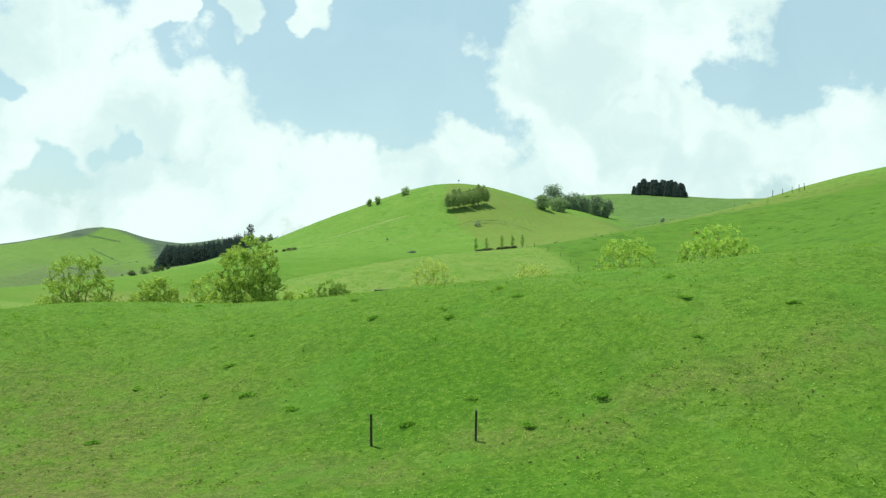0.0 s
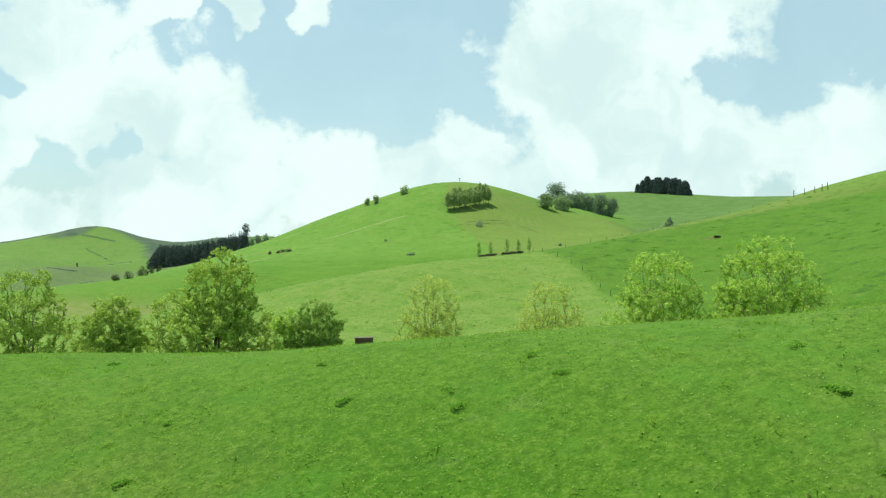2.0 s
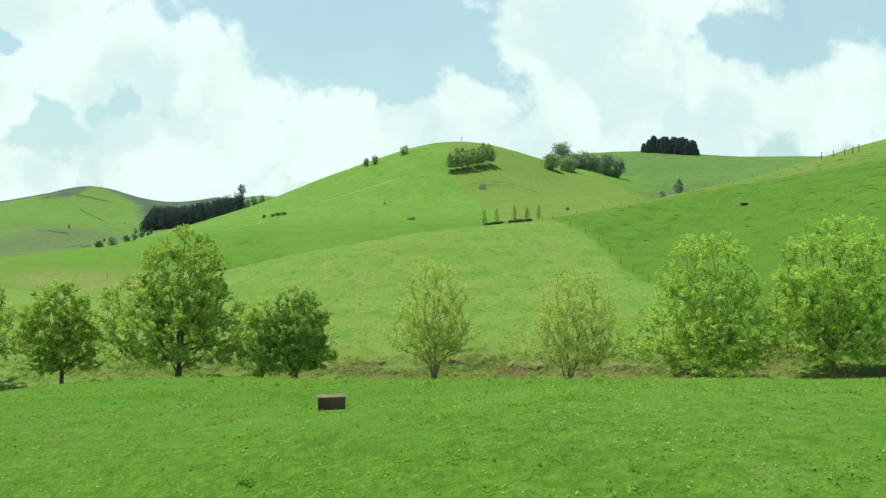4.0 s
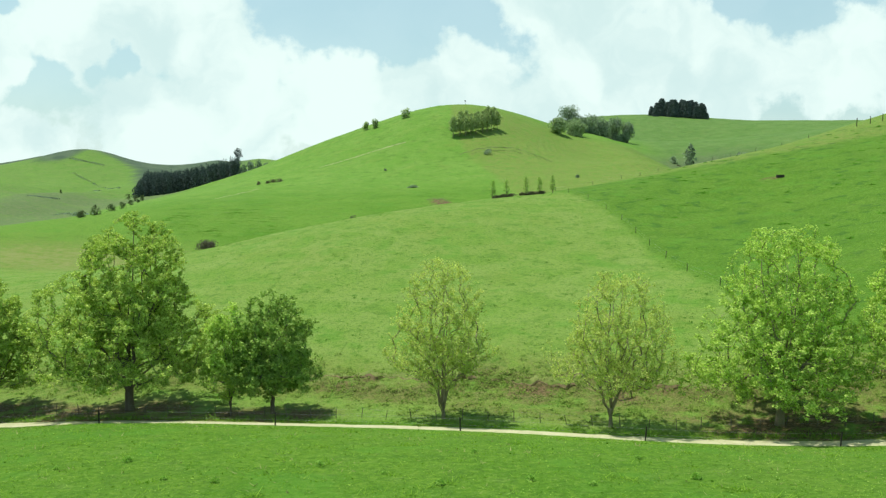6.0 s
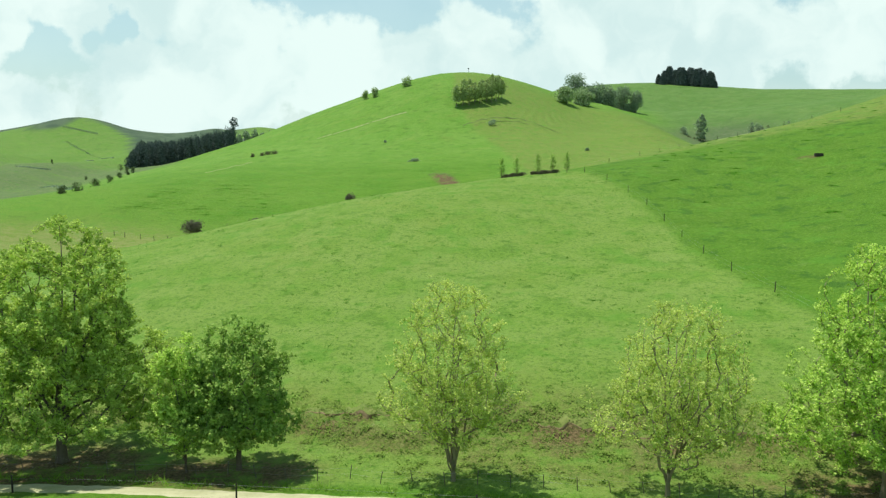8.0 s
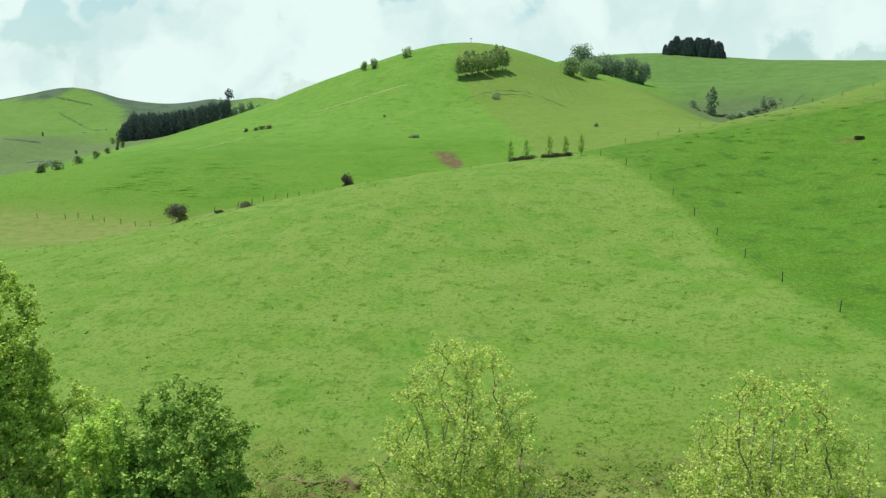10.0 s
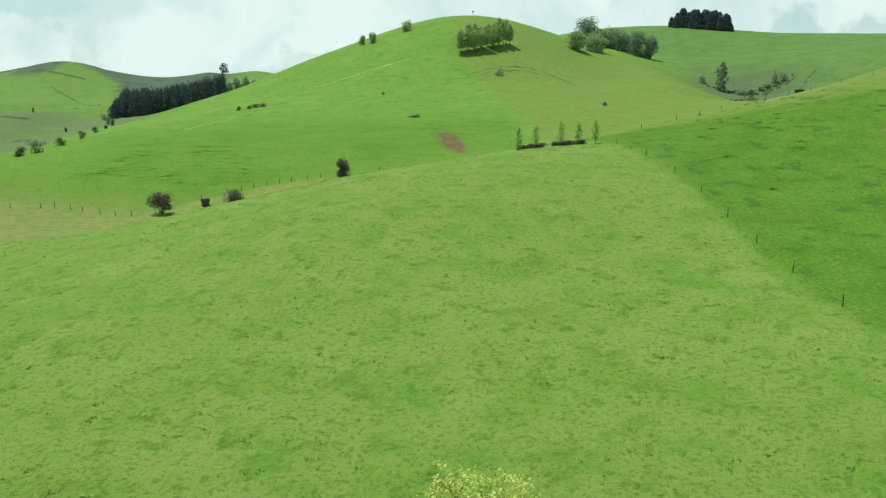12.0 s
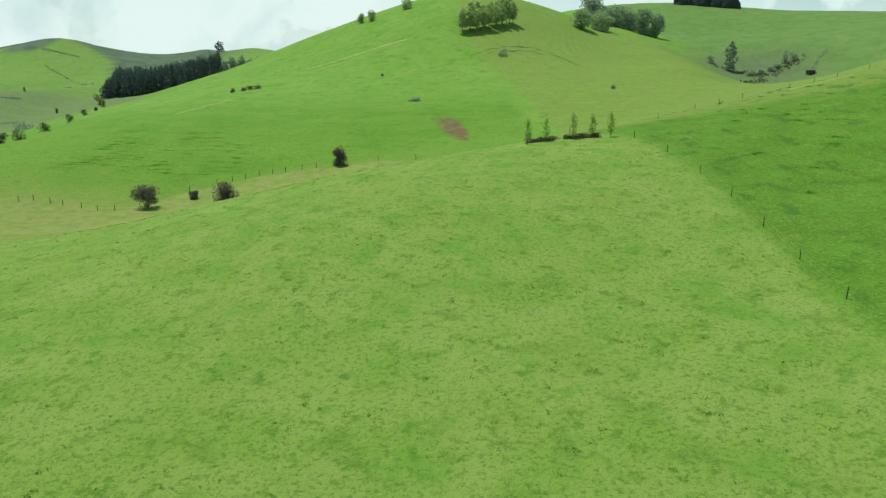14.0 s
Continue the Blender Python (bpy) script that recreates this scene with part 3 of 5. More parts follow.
def tube(verts, faces, pts, radii, n=6):
    start = len(verts)
    for k, (p, r) in enumerate(zip(pts, radii)):
        a, c = pts[max(k - 1, 0)], pts[min(k + 1, len(pts) - 1)]
        axis = (Vector(c) - Vector(a)).normalized()
        side = axis.orthogonal().normalized()
        up = axis.cross(side)
        for j in range(n):
            q = Vector(p) + (side * math.cos(2 * math.pi * j / n) + up * math.sin(2 * math.pi * j / n)) * r
            verts.append(tuple(q))
    for k in range(len(pts) - 1):
        for j in range(n):
            a, c = start + k * n + j, start + k * n + (j + 1) % n
            faces.append((a, c, c + n, a + n))
    faces.append(tuple(start + j for j in range(n))[::-1])
    faces.append(tuple(start + (len(pts) - 1) * n + j for j in range(n)))


def leaf_quads(centres, sizes, rng, droop=0.0, flat=0.0):
    """Small bent leaves with random turns at the centres: verts and faces."""
    n = len(centres)
    d = rng.normal(size=(n, 3))
    d[:, 2] = d[:, 2] * 0.7 - droop
    d /= np.linalg.norm(d, axis=1)[:, None]
    e = np.cross(d, rng.normal(size=(n, 3)) + np.array([0, 0, flat]))
    e /= np.linalg.norm(e, axis=1)[:, None]
    f = np.cross(d, e)
    s = sizes[:, None]
    a = centres - d * s * 0.5
    c = centres + d * s * 0.55
    b1 = centres + e * s * 0.36 + f * s * 0.10
    b2 = centres - e * s * 0.36 + f * s * 0.10
    verts = np.stack([a, b1, c, b2], 1).reshape(-1, 3)
    faces = np.arange(4 * n).reshape(n, 4)
    return verts.tolist(), faces.tolist()


def build_tree(name, label, high, wide, bole, leaves, size, leaf_mat, bark, seed, stems=1, shape=0.5, girth=0.03, category="tree", clump=0.9, fill=1.2, share=0.45):
    """A broad-leaved tree on an Empty at its foot: trunk, limbs, twigs and a crown of leaf clusters.
    shape: at which share of the crown's height it is widest."""
    rnd, rng = random.Random(seed), np.random.default_rng(seed)
    root = tagged(new(name), label, category)
    tips = []
    crown_low = bole

    def reach(z):
        s = (z - crown_low) / max(high - crown_low, 0.1)
        s = min(max(s, 0.0), 1.0)
        if s < shape:
            k = 0.72 + 0.28 * math.sin(0.5 * math.pi * s / shape)
        else:
            k = max(math.cos(0.5 * math.pi * (s - shape) / (1 - shape)), 0.0) ** 0.8
        return wide * 0.5 * k

    verts, faces, limbs = [], [], []
    for st in range(stems):
        turn = 2 * math.pi * st / stems + rnd.random()
        lean = 0.0 if stems == 1 else rnd.uniform(0.10, 0.20)
        top = high * (0.93 if st == 0 else rnd.uniform(0.72, 0.9))
        pts, radii = [], []
        r0 = high * girth / (1 if stems == 1 else 1.35)
        steps = 9
        for k in range(steps + 1):
            s = k / steps
            base = -0.25
            off = lean * top * s ** 1.3 * 0.6
            wob = 0.015 * high * s
            pts.append((math.cos(turn) * off + rnd.uniform(-wob, wob), math.sin(turn) * off + rnd.uniform(-wob, wob), base + (top - base) * s))
            radii.append(r0 * (1.35 if k == 0 else 1.0) * (1 - s) ** 0.85 + 0.012)
        tube(verts, faces, pts, radii, 8)
        count = 13 if stems == 1 else 8
        for k in range(count):
            s = bole / top + (0.95 - bole / top) * (k + rnd.random() * 0.8) / count
            i = min(int(s * steps), steps - 1)
            f = s * steps - i
            p = Vector(pts[i]).lerp(Vector(pts[i + 1]), f)
            a = turn + k * 2.4 + rnd.uniform(-0.5, 0.5)
            rise = rnd.uniform(0.15, 0.55) + 0.6 * s
            room = reach(p.z + 0.8)
            long = max(0.35 * room, room * rnd.uniform(0.75, 1.0) - max(p.x * math.cos(a) + p.y * math.sin(a), 0.0))
            limbs_v, limbs_f = [], []
            twig_v, twig_f = ([], []) if name == "tree" else (limbs_v, limbs_f)
            limbs.append((limbs_v, limbs_f, twig_v, twig_f))
            q = [p]
            step_n = 5
            for j in range(step_n):
                d = Vector((math.cos(a), math.sin(a), rise * (1.1 - 0.12 * j))).normalized()
                q.append(q[-1] + d * long / step_n + Vector([rnd.uniform(-1, 1) * long * 0.04 for _ in range(3)]))
                a += rnd.uniform(-0.25, 0.25)
            r = radii[i] * 0.5
            tube(limbs_v, limbs_f, [tuple(v) for v in q], [max(r * (1 - j / (step_n + 0.3)), 0.012) for j in range(step_n + 1)], 5)
            for j in range(2, step_n + 1):
                for side in (-1, 1):
                    b = a + side * rnd.uniform(0.5, 1.2)
                    ln = long * rnd.uniform(0.18, 0.36)
                    e = q[j] + Vector((math.cos(b) * ln, math.sin(b) * ln, ln * rnd.uniform(0.0, 0.7)))
                    mid = q[j].lerp(e, 0.5) + Vector((0, 0, ln * 0.08))
                    tube(twig_v, twig_f, [tuple(q[j]), tuple(mid), tuple(e)], [max(r * 0.28, 0.012), 0.012, 0.007], 4)
                    tips += [e, mid]
                tips.append(q[j])
        tips += [Vector(v) for v in pts[-4:]]
    mesh_part("trunk", verts, faces, bark, root, smooth_faces=True)
    for lv, lf, tv, tf in limbs:
        limb = mesh_part("limb", lv, lf, bark, root, smooth_faces=True)
        if tv is not lv:
            mesh_part("branchlet", tv, tf, bark, limb, smooth_faces=True)
    # leaf sprays: at the twigs, and as lumps through the outer crown, with gaps between them
    lobes = [(rnd.uniform(0, 6.28), rnd.randint(2, 5), rnd.uniform(0, 6.28), rnd.uniform(0.07, 0.16)) for _ in range(4)]
    lumps = [(*t, clump * rnd.uniform(0.5, 0.85)) for t in tips if rnd.random() < share]
    count = int(len(tips) * fill * share)
    while count > 0:
        z = crown_low + (high - crown_low) * rnd.random() ** 1.1
        a, k = rnd.uniform(0, 2 * math.pi), rnd.uniform(0.1, 1.0) ** 0.5
        uneven = 1 + sum(h * math.sin(n * a + p + 0.7 * z * (0.5 + 0.2 * n)) for p, n, _, h in lobes)
        r = reach(z) * k * rnd.uniform(0.88, 1.04) * uneven
        lumps.append((math.cos(a) * r, math.sin(a) * r, z, clump * rnd.uniform(0.55, 1.2)))
        count -= 1
    lumps = np.array(lumps)
    weights = lumps[:, 3] ** 2 * rng.uniform(0.15, 1.0, len(lumps))
    pick = lumps[rng.choice(len(lumps), leaves, p=weights / weights.sum())]
    d = rng.normal(size=(leaves, 3))
    d[:, 2] = np.abs(d[:, 2]) * 1.1 - 0.25
    d /= np.linalg.norm(d, axis=1)[:, None]
    spots = pick[:, :3] + d * pick[:, 3:] * rng.random((leaves, 1)) ** 0.4 * np.array([0.85, 0.85, 1.0])
    spots[:, 2] = np.maximum(spots[:, 2], 0.5)
    v, f = leaf_quads(spots, rng.uniform(0.6, 1.3, leaves) * size, rng, 0.25, 0.9)
    mesh_part("crown", v, f, leaf_mat, root)
    return root


def build_leafy_tree(name, label, lobes, bole, tips, leaves, size, leaf_mat, bark, seed, girth=0.35, clump=0.32, forks=4, fork_spread=0.45, open_share=0.35, clear=0.0, upright=0.2, category="tree"):
    """A broad-leaved tree on an Empty at its foot. The crown is a union of lobes (x, z, half width, half height), repeated
    at right angles; upright leaders fill it, and every twig grows from the nearest wood to a tip that carries leaf sprays."""
    rnd, rng = random.Random(seed), np.random.default_rng(seed)
    root = tagged(new(name), label, category)
    balls = [(x, 0.15 * r * rnd.uniform(-1, 1), z, r, h) for x, z, r, h in lobes]
    balls += [(0.15 * r * rnd.uniform(-1, 1), x * 0.9, z * rnd.uniform(0.95, 1.02), r * 0.95, h) for x, z, r, h in lobes[1:] if abs(x) > 0.8]
    balls = np.array(balls)
    top = max(z + h for _, z, _, h in lobes)
    # points of the crown, most of them near its skin, in tufts with gaps between
    weight = balls[:, 3] * balls[:, 4] * np.where(np.arange(len(balls)) == 0, 1.9, 1.0)
    pick = balls[rng.choice(len(balls), tips * 6, p=weight / weight.sum())]
    d = rng.normal(size=(tips * 6, 3))
    d /= np.linalg.norm(d, axis=1)[:, None]
    k = rng.random(tips * 6) ** 0.36
    pts = pick[:, :3] + d * k[:, None] * pick[:, [3, 3, 4]]
    deep = np.min([np.linalg.norm((pts - b[:3]) / b[[3, 3, 4]], axis=1) for b in balls], axis=0)
    px, py, pz = pts.T
    p0 = seed * 1.7
    tuft = np.sin(px * 1.9 + p0 + 1.3 * np.sin(pz * 1.1)) * np.sin(py * 1.9 + 2 * p0 + 1.1 * np.sin(px * 0.9)) + 0.9 * np.sin(pz * 1.7 + 1.2 * np.sin(px * 1.3 + py * 0.7) + p0)
    keep = (deep > 0.15 + 0.5 * rng.random(len(pts))) & (tuft > np.quantile(tuft, open_share) * rng.uniform(0.4, 1.2, len(pts))) & (pz > (clear or bole * 0.75))
    pts = pts[keep][:tips]
    # the trunk and its leaders
    places, aim, above, paths = np.zeros((tips * 4 + 300, 3)), np.zeros((tips * 4 + 300, 3)), [], []

    def grow(start, line):
        """Add a line of places that springs from the place start; returns their numbers."""
        ids, last = [], start
        for p in line:
            i = len(above)
            places[i] = p
            aim[i] = places[i] - places[last] if last is not None else (0, 0, 1)
            aim[i] /= np.linalg.norm(aim[i]) + 1e-6
            above.append(last)
            last = i
            ids.append(i)
        paths.append(([] if start is None else [start]) + ids)
        return ids

    trunk = grow(None, [(rnd.uniform(-1, 1) * 0.04 * z, rnd.uniform(-1, 1) * 0.04 * z, z) for z in np.linspace(-0.3, bole * 1.35, 7)])
    ends = []
    for i in range(forks):
        a = 2 * math.pi * i / forks + rnd.uniform(-0.4, 0.4)
        r = lobes[0][2] * fork_spread * (0.15 if i == 0 else rnd.uniform(0.6, 1.1))
        ends.append((lobes[0][0] + math.cos(a) * r, math.sin(a) * r, lobes[0][1] + lobes[0][3] * (0.72 if i == 0 else rnd.uniform(0.25, 0.6))))
    ends += [(b[0], b[1], b[2] + 0.1 * b[4]) for b in balls[1:]]
    for e in ends:
        start = trunk[rnd.choice((3, 4, 5, 6))]
        p, e = places[start], np.array(e)
        bend = p + (e - p) * np.array([0.45, 0.45, 0.30 if e[2] > top * 0.5 else 0.55])
        line = []
        for s in np.linspace(0, 1, 9)[1:]:
            q = p * (1 - s) ** 2 + 2 * bend * s * (1 - s) + e * s * s
            line.append(q + np.array([rnd.uniform(-1, 1) for _ in range(3)]) * 0.018 * top * (0.3 + s))
        grow(start, line)
    stems = len(paths)
    # twigs, from the inside of the crown outwards
    base = places[trunk[-1]]
    for p in pts[np.argsort(np.linalg.norm(pts - base, axis=1))]:
        now = places[:len(above)]
        gap = p - now
        far = np.linalg.norm(gap, axis=1) + 1e-6
        outward = np.linalg.norm(now - base, axis=1) - np.linalg.norm(p - base)
        turn = 1 - (gap * aim[:len(above)]).sum(1) / far
        flat = np.maximum(np.hypot(gap[:, 0], gap[:, 1]) - 1.1 * gap[:, 2], 0)
        i = int(np.argmin(far * (1 + 0.55 * turn) + upright * flat + 1.2 * np.maximum(outward, 0) + 0.35 * np.maximum(-gap[:, 2], 0) + 6.0 * (now[:, 2] < (clear or bole) * 0.8)))
        a, ln = places[i], far[i]
        mid = a + gap[i] * 0.5 + (aim[i] - gap[i] / ln) * ln * 0.15 + np.array([0, 0, 0.05 * ln])
        n = 4 if ln > 1.5 else 3
        line = []
        for s in np.linspace(0, 1, n)[1:]:
            line.append(a * (1 - s) ** 2 + 2 * mid * s * (1 - s) + p * s * s + rng.normal(size=3) * 0.03 * ln * (s < 1))
        grow(i, line)
    # the wood thins from fork to fork
    load = np.zeros(len(above))
    for path in paths[stems:]:
        load[path[-1]] += 1
    for i in range(len(above) - 1, -1, -1):
        if above[i] is not None:
            load[above[i]] += load[i]
    power = math.log(girth / 0.013) / math.log(max(load[0], 2))
    thick = 0.013 * np.maximum(load, 1) ** power
    thick[0] *= 1.35
    thick[1] *= 1.08
    verts, faces = [], []
    tube(verts, faces, [tuple(places[i]) for i in paths[0]], [thick[i] for i in paths[0]], 10)
    mesh_part("trunk", verts, faces, bark, root, smooth_faces=True)
    tv, tf, limb_at = [], [], {}
    for j, path in enumerate(paths[1:], 1):
        line = [tuple(places[i]) for i in path]
        radii = [min(thick[path[1]] * 1.02, thick[path[0]])] + [thick[i] for i in path[1:]]
        limb = limb_at.get(path[0])
        if j < stems or load[path[1]] > tips * 0.02:
            lv, lf = [], []
            tube(lv, lf, line, radii, 7)
            ob = mesh_part("limb" if limb is None else "branch", lv, lf, bark, limb or root, smooth_faces=True)
            limb = limb or ob
        else:
            tube(tv, tf, line, radii, 4)
        for i in path[1:]:
            limb_at[i] = limb
    tagged(mesh_part("twigwork", tv, tf, bark, root, smooth_faces=True), kind="stuff")
    # leaf sprays at the tips and along the last wood
    spots = []
    for path in paths[1:stems]:
        spots += [(*(places[i] + rng.normal(size=3) * 0.3), 1.0) for i in path[-4:] for _ in range(2)]
    for path in paths[stems:]:
        spots.append((*places[path[-1]], 1.0))
        spots.append((*places[path[-2]], 0.8))
        if rnd.random() < 0.6:
            spots.append((*(places[path[-1]] * 0.5 + places[path[-2]] * 0.5 + rng.normal(size=3) * 0.25), 0.8))
    spots = np.array(spots)
    pick = spots[rng.choice(len(spots), leaves)]
    d = rng.normal(size=(leaves, 3))
    d /= np.linalg.norm(d, axis=1)[:, None]
    d[:, 2] = d[:, 2] * 0.65 + 0.15
    at = pick[:, :3] + d * pick[:, 3:] * clump * rng.random((leaves, 1)) ** 0.45
    at = at[at[:, 2] > 0.6]
    v, f = leaf_quads(at, rng.uniform(0.6, 1.3, len(at)) * size, rng, 0.05, 0.9)
    mesh_part("crown", v, f, leaf_mat, root)
    return root


def stand(ob, x, y, turn=0.0, sink=0.0):
    ob.matrix_world = pose(x, y, ground_at(x, y) - sink, 0, 0, turn)
    return ob


def build_conifer(name, label, high, wide, seed, tiers=14, needles=1500, size=0.5, bare=0.12, blunt=0.8, mat=None):
    rnd, rng = random.Random(seed), np.random.default_rng(seed)
    root = tagged(new(name), label, "tree")
    verts, faces = [], []
    tube(verts, faces, [(0, 0, -0.3), (0.02 * high * rnd.uniform(-1, 1), 0, high * 0.5), (0, 0, high * 0.98)], [high * 0.018, high * 0.011, 0.02], 6)
    mesh_part("trunk", verts, faces, BARK, root)
    s = rng.random(needles) ** 0.75
    z = high * (bare + (1 - bare) * (1 - s))
    z = (np.floor(z / high * tiers) + rng.random(needles) ** 2 * 0.8) / tiers * high
    reach = wide * 0.5 * np.clip(1 - (z / high - bare) / (1 - bare), 0.02, 1) ** blunt
    a = rng.choice(np.arange(9), needles) * 0.7 + np.floor(z / high * tiers) * 1.3 + rng.normal(size=needles) * 0.18
    k = rng.random(needles) ** 0.6
    spots = np.stack([np.cos(a) * reach * k, np.sin(a) * reach * k, np.clip(z + reach * k * 0.15, 0.2, high)], -1)
    v, f = leaf_quads(spots, rng.uniform(0.6, 1.3, needles) * size, rng, 0.1, 0.5)
    mesh_part("crown", v, f, mat or NEEDLES, root)
    return root


def build_bush(name, label, high, wide, leaves, size, mat, seed, category="bush"):
    rnd, rng = random.Random(seed), np.random.default_rng(seed)
    root = tagged(new(name), label, category)
    verts, faces = [], []
    for k in range(5):
        a = k * 1.3 + rnd.random()
        e = Vector((math.cos(a) * wide * 0.25, math.sin(a) * wide * 0.25, high * 0.6))
        tube(verts, faces, [(0, 0, -0.15), tuple(e * 0.5), tuple(e)], [0.02 * high, 0.014 * high, 0.006 * high], 5)
    mesh_part("stems", verts, faces, BARK, root)
    lumps = []
    for k in range(20):
        a, r = rnd.uniform(0, 6.28), rnd.random() ** 0.6
        z = high * rnd.uniform(0.0, 0.78)
        s = math.sqrt(max(1 - (z / high) ** 2 * 0.9, 0.1))
        lumps.append((math.cos(a) * r * wide * 0.36 * s, math.sin(a) * r * wide * 0.36 * s, z, rnd.uniform(0.17, 0.27)))
    lumps = np.array(lumps)
    pick = lumps[rng.choice(len(lumps), leaves)]
    d = rng.normal(size=(leaves, 3))
    d /= np.linalg.norm(d, axis=1)[:, None]
    spots = pick[:, :3] + d * pick[:, 3:] * np.array([wide, wide, high]) * rng.random((leaves, 1)) ** 0.35
    spots[:, 2] = np.abs(spots[:, 2] + 0.06 * high) - 0.06 * high
    v, f = leaf_quads(spots, rng.uniform(0.6, 1.3, leaves) * size, rng, 0.0, 0.6)
    mesh_part("crown", v, f, mat, root)
    return root


# trees along the track
ROW = "trees along the track"


def row_tree(x, y, *args, **more):
    return tagged(stand(build_leafy_tree("tree", *args, **more), x, y), group=ROW)


row_tree(-32.2, 124.6, "large spreading tree in fresh spring leaf beside the track", [(0.8, 12.4, 5.2, 6.9), (-4.9, 8.4, 4.8, 5.0), (5.2, 7.2, 4.3, 4.6), (0.3, 5.2, 8.8, 2.7)], 2.7, 2300, 100000, 0.22, SPRING_LEAF, BARK, 11, 0.40, 0.38, 5)
row_tree(-17.8, 122.6, "dense olive green tree with a rounded cone crown", [(0.3, 7.0, 3.6, 4.8), (-0.9, 4.6, 3.9, 2.7), (1.2, 4.4, 3.8, 2.5)], 1.7, 900, 42000, 0.23, DARK_LEAF, BARK, 12, 0.2, 0.42, 3, 0.45, 0.12)
row_tree(-21.6, 122.0, "slim bright green young tree between two larger ones", [(-0.1, 7.0, 2.1, 3.8), (-0.6, 3.9, 2.1, 2.5), (0.9, 3.5, 2.1, 2.3)], 0.9, 560, 19000, 0.2, FRESH_LEAF, BARK, 19, 0.09, 0.34, 3)
row_tree(-1.6, 119.7, "young sparse tree with pale yellow-green spring leaves", [(-0.2, 8.9, 4.0, 6.0), (-2.4, 6.4, 3.1, 3.0), (2.1, 7.0, 3.1, 3.3)], 0.8, 1000, 25000, 0.17, PALE_LEAF, PALE_BARK, 13, 0.17, 0.34, 6, 0.55, 0.3, 2.6, 0.7)
row_tree(13.1, 117.3, "young sparse tree with pale leaves and forked grey trunk", [(0.5, 8.5, 4.4, 5.7), (-2.6, 6.1, 3.3, 3.0), (2.9, 6.5, 3.3, 3.2)], 1.3, 1000, 25000, 0.17, PALE_LEAF, PALE_BARK, 14, 0.18, 0.34, 6, 0.55, 0.3, 2.3, 0.7)
row_tree(27.5, 116.3, "tall fresh green tree with spreading crown and stout trunk", [(0.4, 10.6, 5.4, 7.2), (-3.6, 7.4, 4.4, 4.8), (-5.4, 4.2, 3.6, 3.0), (4.2, 7.2, 3.8, 4.3), (1.6, 4.4, 6.6, 2.8)], 2.9, 1900, 76000, 0.19, FRESH_LEAF, PALE_BARK, 15, 0.36, 0.36, 5)
row_tree(40.4, 114.5, "tall round-crowned tree in bright spring leaf", [(0.2, 11.2, 6.3, 7.0), (-3.2, 7.4, 4.3, 4.6), (4.4, 8.0, 4.3, 4.8), (0.6, 4.8, 6.8, 2.7)], 2.7, 1900, 82000, 0.19, FRESH_LEAF, PALE_BARK, 16, 0.36, 0.36, 5)
row_tree(-46.8, 126.0, "spring green tree with slender dark trunk", [(-0.3, 8.4, 4.1, 4.9), (-2.4, 5.8, 3.8, 3.4), (2.6, 5.4, 3.6, 3.2)], 2.0, 1300, 60000, 0.21, SPRING_LEAF, BARK, 17, 0.25, 0.37, 4)
row_tree(-60.0, 127.5, "tall airy spreading tree in pale new leaf", [(0.0, 11.0, 5.5, 7.0), (-4.4, 7.4, 4.5, 4.6), (4.2, 7.2, 4.5, 4.4)], 2.0, 1500, 50000, 0.21, SPRING_LEAF, BARK, 18, 0.32, 0.36, 5, 0.5, 0.4)

# ---- on the main hill ----
rnd = random.Random(21)
poplar = build_tree("poplar", "slim upright tree in a small hilltop plantation", 12.0, 5.6, 3.2, 2300, 0.55, POPLAR_LEAF, PALE_BARK, 31, 1, 0.5, 0.014, clump=0.9, share=0.8)
tagged(poplar, group="poplar clump on the hill")
for k in range(17):
    s = (k % 9) / 8 if k < 9 else (k - 9) / 7.5
    x = 3.5 + 26.5 * s + rnd.uniform(-0.5, 0.5)
    y = 502 + 23 * s ** 1.4 + (0 if k < 9 else 6) + rnd.uniform(-1, 1)
    m = pose(x, y, ground_at(x, y) - 0.2, 0, 0, rnd.uniform(0, 360)) @ Matrix.Scale(rnd.uniform(0.82, 1.12), 4)
    if k == 0:
        poplar.matrix_world = m
    else:
        copy = copy_thing(poplar, m)
        copy.scale = m.to_scale()

for x, y, high, wide, seed in ((75.5, 584, 12, 17, 41), (91, 604, 13, 19, 42), (93, 645, 19, 20, 43), (112, 668, 18, 17, 44), (123, 672, 19, 17, 45), (134, 674, 19.5, 17, 46), (144, 676, 18, 12, 47), (106, 660, 12, 10, 48)):
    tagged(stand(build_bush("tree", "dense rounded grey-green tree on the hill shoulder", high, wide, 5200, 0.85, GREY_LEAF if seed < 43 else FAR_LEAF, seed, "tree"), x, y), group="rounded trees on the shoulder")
for x, y, high, wide, seed in ((-53.5, 563, 5.5, 4.5, 51), (-47.2, 559, 6.5, 5, 52), (-27, 563, 6.5, 7.5, 53)):
    tagged(stand(build_bush("tree", "small upright dark tree near the ridge line", high, wide, 900, 0.7, POPLAR_LEAF, seed, "tree"), x, y), group="small trees near the ridge")
for x, y, high, wide, seed in ((21.2, 470, 3.4, 5.5, 55), (-15.3, 384, 1.4, 5, 56), (-32, 444, 1.3, 1.6, 57), (58, 401, 1.2, 1.8, 58)):
    stand(build_bush("bush", "low dark scrub bush on the open hillside", high, wide, 420, 0.45, FAR_LEAF, seed), x, y)
